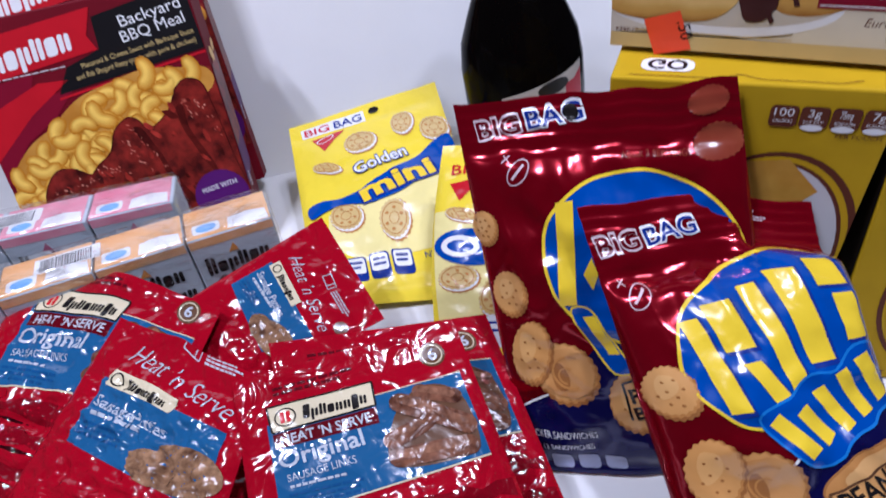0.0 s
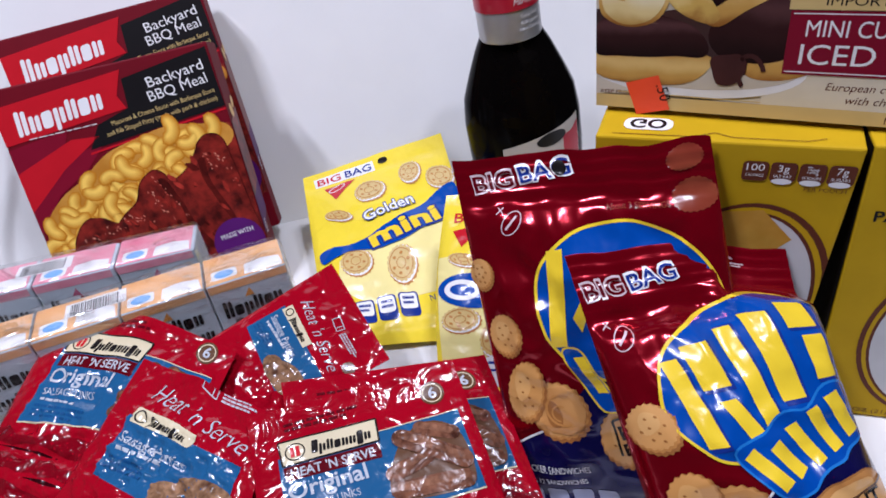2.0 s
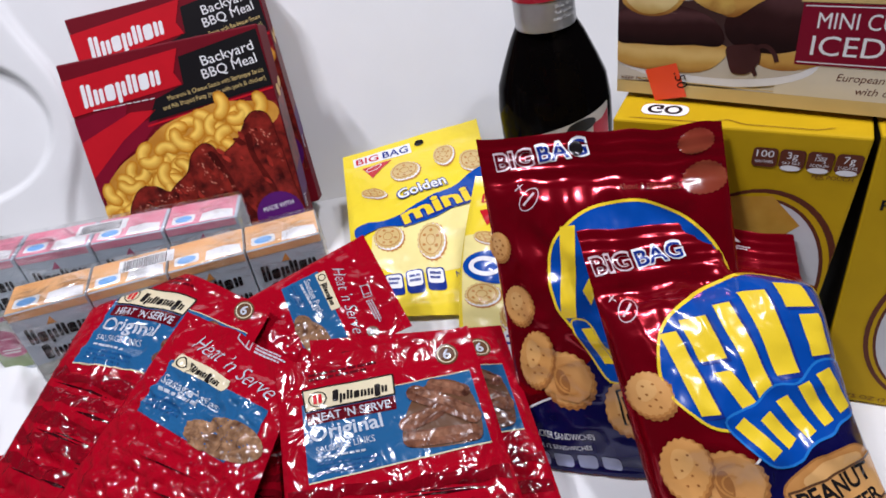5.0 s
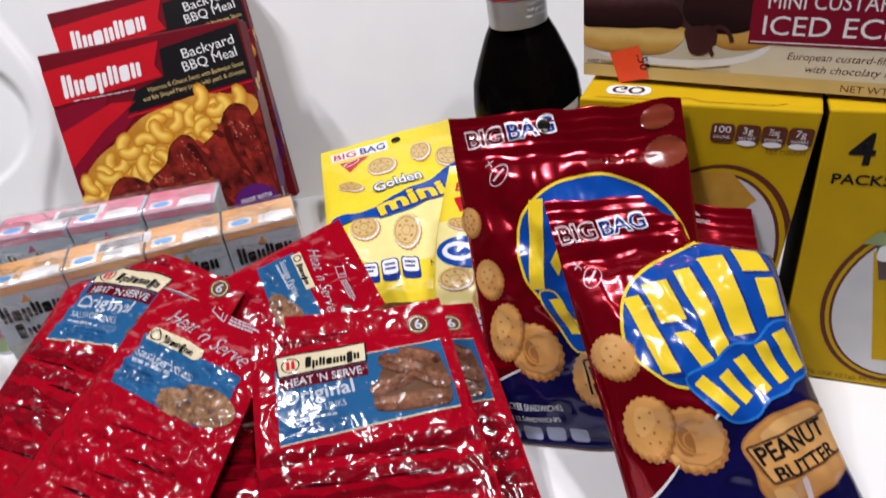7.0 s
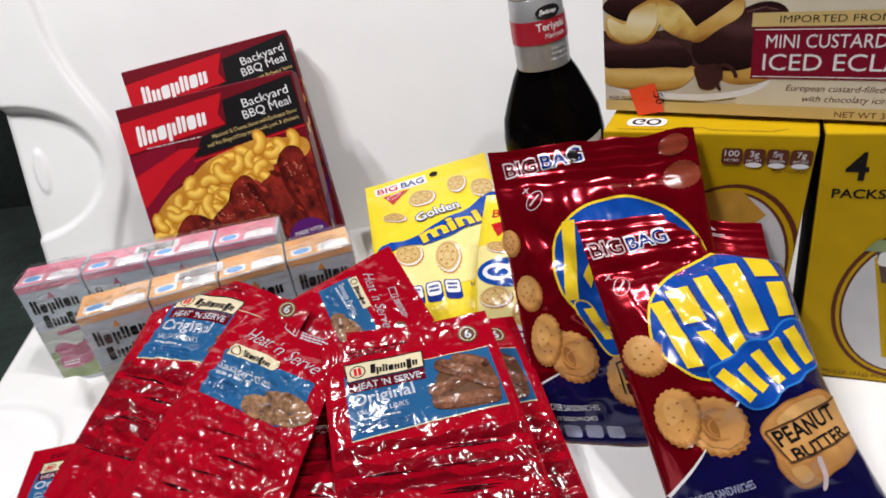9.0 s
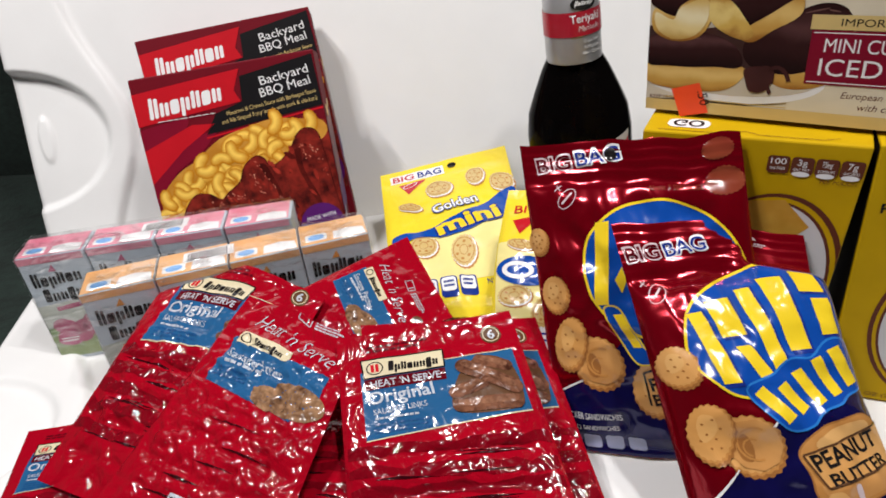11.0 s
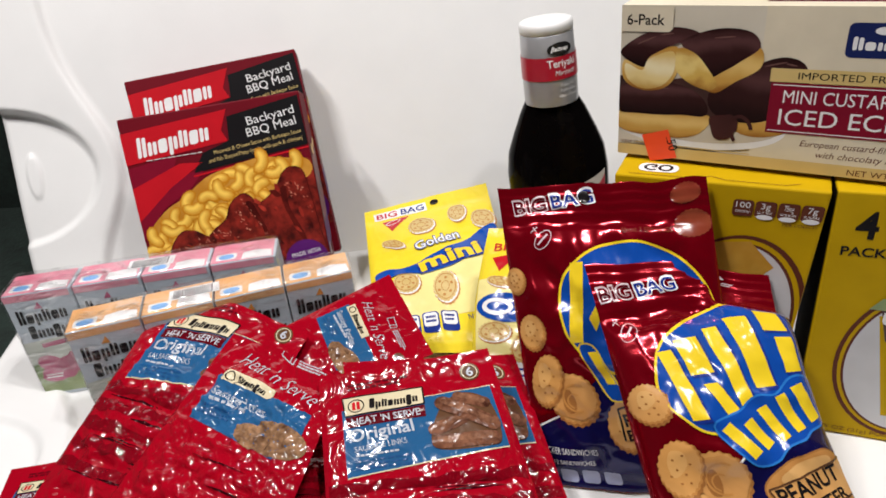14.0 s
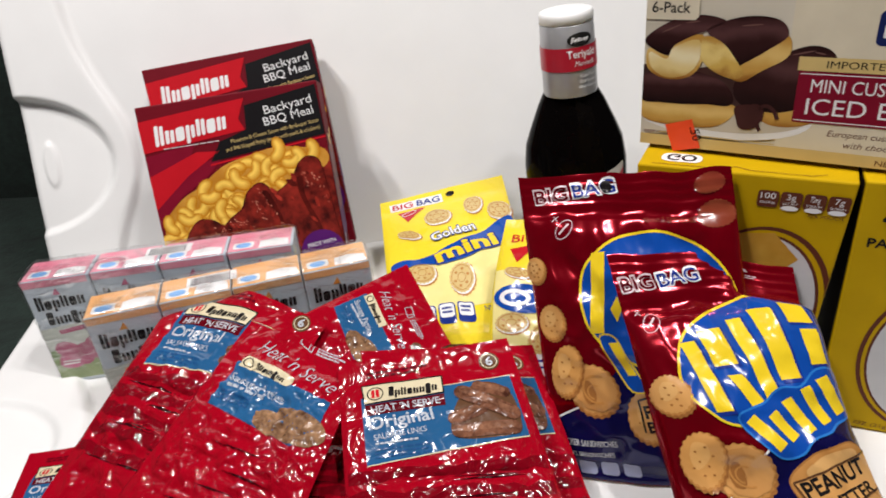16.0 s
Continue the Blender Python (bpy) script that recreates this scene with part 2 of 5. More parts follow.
def pouch(name, corners, w, h, depth, material, label, category, group="", seal=(12, 10), wrinkle=1.0, seed=1, back=0.35, step=4.0, droop=0.0, side=0.0, ridge=0.35, sharp=0.42, lumps=0.0, fold=None, arch=0.0, crumple=0.0, crumple_size=24.0, crumple_from=0.0, nip=0.0):
    """A filled film pouch. corners: its front's top left, top right, bottom right and bottom left; w, h: its flat size in millimetres;
    depth: how far its front bulges; seal: heights of the crimped ends; fold: where the top is folded over, its rise, drop and set-back;
    arch: how far the top edge rises in the middle; crumple: height of sharp creases of crumple_size; nip: how far its right side is drawn in half way down. Returns the thing and its front face."""
    tl, tr, br, bl = (Vector(c) for c in corners)
    low = min(corners, key=lambda c: c[2])[2]
    base = Vector(((bl.x + br.x) / 2, (bl.y + br.y) / 2, low))
    ob = thing(name, base, label, category, group)
    out0 = ((bl - tl).cross(tr - tl)).normalized()
    if out0.z < 0:
        out0.negate()
    off = Vector((seed * 3.7, seed * 1.3, 0))
    rise = ((tl + tr) - (bl + br)).normalized() / 1000

    def swell(u, v):
        a = max(0.0, math.sin(math.pi * min(max(u, 0), 1))) ** sharp
        t0, t1 = seal[0] / h, 1 - seal[1] / h
        k = (v - t0) / (t1 - t0)
        b = max(0.0, math.sin(math.pi * min(max(k, 0), 1))) ** 0.55
        return a * b

    def place(x, y, lift, sign=1.0):
        u, v = x / w, y / h
        pinch = 1 - side * math.sin(math.pi * min(max(v, 0), 1))
        uu = (0.5 + (u - 0.5) * pinch) * (1 - nip * math.sin(math.pi * min(max(v, 0), 1)))
        p = (tl * (1 - uu) + tr * uu) * (1 - v) + (bl * (1 - uu) + br * uu) * v
        s = swell(u, v)
        q = Vector((x * 0.022, y * 0.022, 0)) + off
        w1 = noise.noise(q) * 2.2 + noise.noise(q * 2.3) * 1.1
        edge = min(1.0, 6 * min(u, 1 - u) + 0.15)
        # folds that run in from the crimped ends
        p = p + rise * arch * math.sin(math.pi * min(max(u, 0), 1)) * max(0.0, 1 - 1.6 * v)
        if crumple > 2:
            p = p + rise * 2.6 * noise.noise(Vector((x * 0.045, seed * 3.1, 0))) * max(0.0, 1 - 3 * v)
        near = max(0.0, 1 - abs(y - seal[0]) / 45) + max(0.0, 1 - abs(h - seal[1] - y) / 45)
        pleat = noise.noise(Vector((x * 0.062, y * 0.011, seed * 2.0))) * 2.4 * near
        lump = 0.0
        if lumps:
            k = smooth01((v - 0.42) / 0.1) * smooth01((0.93 - v) / 0.06) * smooth01((min(u, 1 - u) - 0.08) / 0.1)
            lump = lumps * k * (abs(math.sin((y + 5 * noise.noise(Vector((x * 0.02, seed, 0)))) * math.pi / 23)) ** 0.6 - 0.5)
        crimp = 0.0
        if y < seal[0] or y > h - seal[1]:
            crimp = ridge * math.sin(y * math.pi / 3.0) * (0.6 + 0.8 * noise.noise(Vector((x * 0.04, y * 0.02, seed))))
            w1 *= 1.3 if crumple > 2 else 0.8
            pleat *= 0.35
        lft = depth * s * (1 if sign > 0 else -back) + wrinkle * (w1 + pleat) * (0.5 + 0.5 * s) * edge + crimp + lump - droop * (1 - min(1, v * 3)) ** 2 * 10
        if crumple:
            c = q * (45.0 / crumple_size)
            r = (0.32 - abs(noise.noise(c + Vector((9, 4, 1))))) * 2 + (0.3 - abs(noise.noise(c * 2.1 + Vector((2, 8, 5)))))
            lft += crumple * r * edge * (0.35 + 0.65 * s) * smooth01((v - crumple_from) / 0.12 + 0.001)
        if fold:
            u0, up, down, behind = fold
            top = smooth01((0.40 - v) / 0.30)
            k = (u - u0) / (1 - u0)
            p = p + rise * top * (up * u / u0 if u < u0 else up - (up + down) * k)
            # the turned-back part of the seal, with the filled shoulder standing up before it
            neck = smooth01((0.165 - v) / 0.04)
            lft -= behind * smooth01((u - u0) / 0.04) * neck
            lft += 9.0 * smooth01((u - u0 + 0.12) / 0.2) * smooth01((1.02 - u) / 0.14) * smooth01((v - 0.115) / 0.05) * smooth01((0.5 - v) / 0.25)
            # the crease under the flat part of the seal
            lft -= 6.0 * math.exp(-((y - seal[0] - 4) / 4.5) ** 2) * smooth01((u0 + 0.02 - u) / 0.06) * edge
        return p - base + out0 * (lft + sign * (lift + 0.15)) / 1000

    nx, ny = max(8, round(w / step)), max(8, round(h / step))
    verts, faces = [], []
    for j in range(ny + 1):
        for i in range(nx + 1):
            verts.append(place(min(i * step, w) if i < nx else w, min(j * step, h) if j < ny else h, 0))
    for j in range(ny):
        for i in range(nx):
            k = j * (nx + 1) + i
            faces.append((k, k + nx + 1, k + nx + 2, k + 1))
    n0 = len(verts)
    cx, cy = nx // 2, ny // 2
    for j in range(cy + 1):
        for i in range(cx + 1):
            verts.append(place(w * i / cx, h * j / cy, 0.2, -1.0))
    for j in range(cy):
        for i in range(cx):
            k = n0 + j * (cx + 1) + i
            faces.append((k, k + 1, k + cx + 2, k + cx + 1))
    part("pouch_film", mesh_of(verts, faces), material, ob)
    return ob, Face(ob, place, step, w, h)


# ---- materials of the place ----
WHITE_PLASTIC = mat("white_moulded_plastic", (0.77, 0.77, 0.76), 0.40, vary=0.015, grain=25, bump=0.02, bump_scale=400, mix_scale=3)
GREEN_CLOTH = mat("dark_green_cloth", (0.008, 0.017, 0.013), 0.95, vary=0.3, grain=90, bump=0.5, bump_scale=220, mix_scale=14)
WALL_PAINT = mat("wall_paint", (0.075, 0.071, 0.068), 0.8, vary=0.03, grain=20, mix_scale=2)
FLOOR_BOARD = mat("dark_floor", (0.10, 0.07, 0.05), 0.5, vary=0.2, grain=12, mix_scale=3)

# ---- the room round the table ----
def slab_thing(name, lo, hi, material, label, kind="structure"):
    size = [b - a for a, b in zip(lo, hi)]
    mid = [(a + b) / 2 for a, b in zip(lo, hi)]
    bm = box_bm(size)
    me = bpy.data.meshes.new(name)
    bm.to_mesh(me)
    bm.free()
    me.materials.append(material)
    ob = new(name, me)
    ob.location = mid
    return tagged(ob, label, name.split("_")[0], "", kind)


slab_thing("floor", (-2.0, -2.0, -0.60), (2.0, 2.0, -0.50), FLOOR_BOARD, "dark wooden floor of the room")
slab_thing("ceiling", (-2.0, -2.0, 1.90), (2.0, 2.0, 2.0), WALL_PAINT, "plain dark painted ceiling over the room")
slab_thing("wall_north", (-2.0, 1.9, -0.50), (2.0, 2.0, 1.90), WALL_PAINT, "plain dark painted wall behind the sofa")
slab_thing("wall_south", (-2.0, -2.0, -0.50), (2.0, -1.9, 1.90), WALL_PAINT, "plain dark painted wall of the room")
slab_thing("wall_west", (-2.0, -1.9, -0.50), (-1.9, 1.9, 1.90), WALL_PAINT, "plain dark painted side wall of the room")
slab_thing("wall_east", (1.9, -1.9, -0.50), (2.0, 1.9, 1.90), WALL_PAINT, "plain dark painted side wall of the room")

# ---- white folding table, one half flat, the other half raised behind ----
YAW = 14.0
HINGE = Vector((-0.11, 0.667, 0.0))
ALONG = Vector((math.cos(radians(YAW)), math.sin(radians(YAW)), 0))
BACK = Vector((-ALONG.y, ALONG.x, 0))
LEAN_BACK = 20.0
UP = BACK * math.sin(radians(LEAN_BACK)) + Vector((0, 0, math.cos(radians(LEAN_BACK))))
EDGE_L, EDGE_R, LONG = -0.325, 0.44, 0.60


def smooth(a, b, x):
    k = min(1.0, max(0.0, (x - a) / (b - a)))
    return k * k * (3 - 2 * k)


def relief(s, d, middle):
    """Height of the moulded face: a raised rim along the side edge that swings round a scooped hand-hold."""
    bulge = 0.046 * math.exp(-((d - middle) / 0.085) ** 2)
    rim = EDGE_L + 0.060 + bulge
    groove = 0.0022 * math.exp(-((s - rim - 0.004) / 0.0045) ** 2)
    z = -groove + 0.006 * (1 - smooth(rim - 0.004, rim + 0.011, s))
    e = math.hypot((s - EDGE_L + 0.008) / 0.097, (d - middle) / 0.071)
    z -= (0.006 + 0.005 * smooth(-0.05, 0.06, d - middle)) * (1 - smooth(0.90, 1.0, e))
    z += 0.0025 * (1 - smooth(0.70, 1.0, math.hypot((s - EDGE_L - 0.022) / 0.008, (d - middle) / 0.026)))
    r = 0.008
    for gap in (s - EDGE_L, EDGE_R - s, LONG - d):
        if gap < r:
            z -= r - math.sqrt(max(0.0, r * r - (r - gap) ** 2))
    return z


def moulded_half(name, across, normal, start, thick, middle, material, parent):
    ns, nd = 220, 120
    verts, faces = [], []
    ss = [EDGE_L + (EDGE_R - EDGE_L) * (k / ns) ** 1.35 for k in range(ns + 1)]
    dd = [0.34 * k / 170 for k in range(170)] + [0.34 + (LONG - 0.34) * k / 50 for k in range(51)]
    nd = len(dd) - 1
    for d in dd:
        for s in ss:
            verts.append(HINGE + start + ALONG * s + across * d + normal * relief(s, d, middle) - Vector(parent.location))
    flip = ALONG.cross(across).dot(normal) < 0
    for j in range(nd):
        for i in range(ns):
            k = j * (ns + 1) + i
            f = (k, k + 1, k + ns + 2, k + ns + 1)
            faces.append(f[::-1] if flip else f)
    ring = [i for i in range(ns + 1)] + [j * (ns + 1) + ns for j in range(1, nd + 1)]
    ring += [nd * (ns + 1) + i for i in range(ns - 1, -1, -1)] + [j * (ns + 1) for j in range(nd - 1, 0, -1)]
    n0 = len(verts)
    for k in ring:
        verts.append(verts[k] - normal * (thick - 0.012))
    m = len(ring)
    for k in range(m):
        f = (ring[k], n0 + k, n0 + (k + 1) % m, ring[(k + 1) % m])
        faces.append(f[::-1] if flip else f)
    f = tuple(range(n0, n0 + m))
    faces.append(f if flip else f[::-1])
    return part(name, mesh_of(verts, faces), material, parent)


table = thing("folding_table", (HINGE.x, HINGE.y, -0.045), "white moulded plastic folding table, half raised, with scooped hand-holds", "table")
moulded_half("table_top", -BACK, Vector((0, 0, 1)), Vector((0, 0, 0)), 0.045, 0.252, WHITE_PLASTIC, table)
moulded_half("raised_half", UP, -BACK * math.cos(radians(LEAN_BACK)) + Vector((0, 0, math.sin(radians(LEAN_BACK)))), Vector((0, 0, -0.003)), 0.045, 0.128, WHITE_PLASTIC, table)

# ---- dark green sofa that carries the table ----
sofa = thing("sofa", (-0.1, 0.5, -0.5), "dark green ribbed cloth sofa under and behind the table", "sofa")
part("sofa_seat", box_bm((1.9, 1.05, 0.44), (0, -0.05, 0.232), 0.05, segments=4), GREEN_CLOTH, sofa)
part("sofa_back", box_bm((1.9, 0.25, 0.95), (0, 0.80, 0.48), 0.06, segments=4), GREEN_CLOTH, sofa)

# ---- printing inks and films ----
RED_FILM = film("crimson_film", (0.25, 0.0012, 0.009), 0.15, 0.6, bump=0.7, scale=21)
NAVY_FILM = film("navy_film", (0.006, 0.005, 0.062), 0.16, 0.3, bump=0.7, scale=21)
YELLOW_FILM = film("yellow_film", (0.80, 0.62, 0.03), 0.25, 0.0)
PINK_RED_FILM = film("red_clear_film", (0.30, 0.0015, 0.010), 0.11, 0.0, bump=0.85, scale=70)
CRINKLED_FILM = film("crinkled_red_film", (0.30, 0.0016, 0.010), 0.10, 0.0, bump=1.1, scale=70)
YELLOW_CARD = card("yellow_card", (0.51, 0.32, 0.001), 0.6)
CREAM_CARD = card("cream_card", (0.68, 0.61, 0.46))
DARK_RED_CARD = card("dark_red_card", (0.14, 0.003, 0.010), 0.6)
JUICE_GREY = card("juice_grey_card", (0.50, 0.56, 0.62))
BLACK_GLASS = mat("dark_sauce_glass", (0.002, 0.0015, 0.0015), 0.13, vary=0.1, spec=0.06)
SILVER = mat("silver_sleeve", (0.45, 0.45, 0.46), 0.3, 0.5)

# ---- two frozen meal cartons leaning on the raised half ----
ex, ey, out = frame_of((-0.278, 0.590, 0.184), (-0.12, 0.623, 0.190), (0.027, -0.058, -0.18))
meal, meal_f, meal_t, meal_r, meal_l = carton("meal_carton", (-0.279, 0.590, 0.184), ex, ey, 0.162, 0.200, 0.034, DARK_RED_CARD, "dark red frozen meal carton standing upright behind the juice", "food box", "frozen meal cartons")
ex, ey, out = frame_of((-0.294, 0.647, 0.200), (-0.14, 0.690, 0.209), (0.030, -0.076, -0.196))
meal2, meal2_f, meal2_t, meal2_r, meal2_l = carton("meal_carton", (-0.295, 0.647, 0.203), ex, ey, 0.162, 0.200, 0.034, DARK_RED_CARD, "dark red frozen meal carton leaning on the white raised table half", "food box", "frozen meal cartons")

# ---- yellow snack cartons and the eclair carton on them ----
ex, ey, out = frame_of((0.135, 0.440, 0.174), (0.246, 0.400, 0.174), (-0.07, 0.02, -1))
snack, snack_f, snack_t, snack_r, snack_l = carton("snack_carton", (0.132, 0.441, 0.174), ex, ey, 0.120, 0.173, 0.060, YELLOW_CARD, "yellow snack carton standing on the white table", "food box", "yellow snack cartons", taper=0.0125)
ex2, ey2, out2 = frame_of((0.249, 0.404, 0.174), (0.36, 0.372, 0.174), (0.012, -0.01, -1))
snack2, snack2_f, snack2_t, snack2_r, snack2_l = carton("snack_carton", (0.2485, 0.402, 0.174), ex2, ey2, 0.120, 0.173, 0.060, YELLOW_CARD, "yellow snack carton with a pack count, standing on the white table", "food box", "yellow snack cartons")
ex, ey, out = frame_of((0.137, 0.470, 0.177), (0.273, 0.405, 0.177), (0, 0, -1))
eclair, ecl_f, ecl_t, ecl_r, ecl_l = carton("eclair_carton", Vector((0.137, 0.470, 0.270)), ex, ey, 0.235, 0.0935, 0.05, CREAM_CARD, "cream dessert carton lying across the yellow cartons", "food box")

# ---- bottle ----
def lathe(profile, n=40, squash=1.0):
    verts, faces = [], []
    for r, z in profile:
        for k in range(n):
            a = 2 * math.pi * k / n
            verts.append(Vector((r * math.cos(a), squash * r * math.sin(a), z)))
    for j in range(len(profile) - 1):
        for k in range(n):
            faces.append((j * n + k, j * n + (k + 1) % n, (j + 1) * n + (k + 1) % n, (j + 1) * n + k))
    faces.append(tuple(range(n))[::-1])
    faces.append(tuple((len(profile) - 1) * n + k for k in range(n)))
    return mesh_of(verts, faces)


bottle = thing("sauce_bottle", (0.1125, 0.640, 0.0025), "dark sauce bottle with white cap and red and silver neck sleeve", "bottle")
bottle.rotation_euler = (0, radians(-3.6), 0)
part("glass_body", lathe([(0.036, 0.0), (0.042, 0.004), (0.0445, 0.02), (0.0462, 0.07), (0.0462, 0.095), (0.0435, 0.115), (0.0370, 0.132), (0.0290, 0.151), (0.0238, 0.161), (0.0225, 0.168)], squash=0.72), BLACK_GLASS, bottle)
part("neck_sleeve", lathe([(0.0233, 0.160), (0.0236, 0.161), (0.0236, 0.190), (0.0227, 0.2195), (0.0223, 0.220)]), SILVER, bottle, "silver and red neck sleeve")
part("cap", lathe([(0.0215, 0.2200), (0.0228, 0.2208), (0.0230, 0.2265), (0.0222, 0.2288), (0.0205, 0.2297)]), WHITE_PLASTIC, bottle, "white cap")

# ---- juice boxes ----
def juice(tl, ex, w, h, d, material, label):
    return carton("juice_box", tl, ex, Vector((0, 0, -1)), w, h, d, material, label, "juice box", "juice boxes")


jex = Vector((0.188, 0.072, 0)).normalized()
jin = Vector((-jex.y, jex.x, 0))
front_juice, back_juice = [], []
for k in range(4):
    p = Vector((-0.243, 0.395, 0.095)) + jex * 0.0506 * k
    front_juice.append(juice(p, jex, 0.0495, 0.095, 0.031, JUICE_GREY, "grey and orange juice box in a wrapped pack"))
bex = Vector((0.212, 0.052, 0)).normalized()
for k in range(4):
    p = Vector((-0.322, 0.440, 0.098)) + bex * 0.0522 * k
    back_juice.append(juice(p, bex, 0.0511, 0.098, 0.031, JUICE_GREY, "green and pink juice box in a wrapped pack"))

# ---- pouches ----
CR1 = [(0.058, 0.445, 0.167), (0.181, 0.417, 0.179), (0.202, 0.335, 0.002), (0.078, 0.349, 0.002)]
crk1, crk1_f = pouch("cracker_bag", CR1, 130, 196, 14, RED_FILM, "crimson and navy cracker bag leaning on the yellow carton", "snack bag", "cracker bags", seed=2, seal=(26, 9), step=2.0, wrinkle=2.1, ridge=0.6, crumple=3.1, crumple_size=32.0)
NIP = 0.105
CR2 = [(0.109, 0.388, 0.139), (0.222, 0.396, 0.126), (0.262, 0.264, 0.004), (0.149, 0.262, 0.002)]
crk2, crk2_f = pouch("cracker_bag", CR2, 130, 206, 25, RED_FILM, "crimson and navy cracker bag leaning on the other cracker bag", "snack bag", "cracker bags", seed=5, seal=(33, 12), step=2.0, back=0.3, wrinkle=2.1, ridge=0.6, crumple=3.0, crumple_size=34.0, fold=(0.62, 8.0, 0.0, 13.0), nip=NIP)
CO1 = [(-0.083, 0.637, 0.060), (0.036, 0.684, 0.065), (0.075, 0.480, 0.006), (-0.050, 0.480, 0.006)]
cook1, cook1_f = pouch("cookie_bag", CO1, 130, 190, 9, YELLOW_FILM, "bright yellow mini cookie bag reclining before the raised half", "snack bag", "cookie bags", seed=7, seal=(20, 12), step=3.0, crumple=1.5, crumple_size=26.0)
CO2 = [(0.045, 0.539, 0.088), (0.145, 0.530, 0.088), (0.140, 0.420, 0.004), (0.031, 0.431, 0.002)]
cook2, cook2_f = pouch("cookie_bag", CO2, 120, 180, 12, YELLOW_FILM, "bright yellow cookie bag behind the cracker bag", "snack bag", "cookie bags", seed=9, side=-0.10, step=3.0, crumple=1.5, crumple_size=26.0)

# corners, flat size and print of each sausage pouch, the lowest of the heap first
SAUSAGE = (
    ([(-0.271, 0.336, 0.028), (-0.180, 0.352, 0.032), (-0.150, 0.235, 0.006), (-0.255, 0.235, 0.006)], 110, 130, "links"),
    ([(-0.247, 0.305, 0.018), (-0.115, 0.300, 0.026), (-0.108, 0.207, 0.003), (-0.240, 0.215, 0.003)], 130, 100, "plain"),
    ([(-0.115, 0.340, 0.056), (-0.015, 0.340, 0.054), (-0.003, 0.226, 0.016), (-0.105, 0.230, 0.020)], 110, 130, "plain"),
    ([(-0.190, 0.441, 0.094), (-0.076, 0.406, 0.079), (-0.125, 0.258, 0.031), (-0.233, 0.292, 0.034)], 108, 185, "links"),
    ([(-0.029, 0.476, 0.085), (0.008, 0.415, 0.056), (-0.090, 0.365, 0.046), (-0.125, 0.405, 0.072)], 105, 150, "patties"),
    ([(-0.122, 0.397, 0.091), (-0.034, 0.346, 0.094), (-0.070, 0.234, 0.036), (-0.183, 0.266, 0.040)], 112, 180, "patties"),
    ([(-0.049, 0.390, 0.070), (0.064, 0.408, 0.060), (0.112, 0.258, 0.005), (-0.012, 0.248, 0.005)], 115, 165, "links"),
    ([(-0.049, 0.343, 0.096), (0.049, 0.376, 0.090), (0.096, 0.236, 0.026), (-0.025, 0.230, 0.028)], 115, 175, "links"),
)
KINDS = ("links", "plain", "plain", "links", "patties", "patties", "links", "links")
sausage = []
for k, (c, w, h, kind) in enumerate(SAUSAGE):
    sausage.append(pouch("sausage_pouch", c, w, h, 6, CRINKLED_FILM if k in (1, 3, 5) else PINK_RED_FILM, "red clear-film sausage pouch with a blue label, in a heap" if kind == "links" else "red clear-film sausage pouch lying in the heap", "food pouch", "sausage pouches", seed=20 + k, wrinkle=1.1, seal=(18, 10), ridge=0.0, step=1.8 if k == 5 else 2.2, lumps=3.2 if kind == "links" else 2.2, arch=9.0 if k == 3 else 0.0, crumple=3.2 if k == 5 else 2.8 if k in (1, 3) else 0.9, crumple_size=9.0 if k == 5 else 11.0, crumple_from=0.1 if k in (3, 5) else 0.36))

# ---- inks ----
def island_ink(name, a, b, rough=0.35, bump=0.0, scale=55.0):
    """An ink whose tone differs from printed piece to printed piece."""
    m = mat(name, a, rough, coat=0.3, bump=bump, bump_scale=scale)
    nt = m.node_tree
    geo = nt.nodes.new("ShaderNodeNewGeometry")
    ramp = nt.nodes.new("ShaderNodeValToRGB")
    ramp.color_ramp.elements[0].color, ramp.color_ramp.elements[1].color = (*a, 1), (*b, 1)
    nt.links.new(geo.outputs["Random Per Island"], ramp.inputs[0])
    nt.links.new(ramp.outputs[0], nt.nodes["Principled BSDF"].inputs["Base Color"])
    return m


I_WHITE = film("white_ink", (0.78, 0.78, 0.78), 0.25)
I_YELLOW = film("yellow_ink", (0.78, 0.56, 0.02), 0.22)
I_BLUE = film("bright_blue_ink", (0.005, 0.060, 0.33), 0.2)
I_DEEP = film("deep_blue_ink", (0.010, 0.030, 0.22), 0.2)
I_SKY = film("label_blue_ink", (0.017, 0.090, 0.215), 0.14, bump=0.55, scale=70)
I_SKYDARK = film("label_dark_blue_ink", (0.012, 0.07, 0.20), 0.16, bump=0.4, scale=88)
I_CREAM = film("cream_ink", (0.62, 0.54, 0.36), 0.18, bump=0.5, scale=88)
I_BLACK = film("black_ink", (0.012, 0.010, 0.010), 0.2, bump=0.5, scale=88)
I_WINE = film("wine_red_ink", (0.095, 0.002, 0.007), 0.14, bump=0.75, scale=88)
I_BAND = film("product_red_ink", (0.17, 0.0015, 0.007), 0.12, bump=0.95, scale=80)
# near-black ink that stands for shade in the film's folds
I_FOLDSHADE = film("fold_shade_ink", (0.030, 0.001, 0.003), 0.14, bump=0.8, scale=88)
I_RED = film("red_ink", (0.50, 0.012, 0.02), 0.18)
I_CLEARWHITE = film("white_pouch_ink", (0.44, 0.47, 0.52), 0.16, bump=0.6, scale=88)
I_TAN = film("cracker_ink", (0.52, 0.25, 0.07), 0.25, second=(0.62, 0.34, 0.12), vary=0.1)
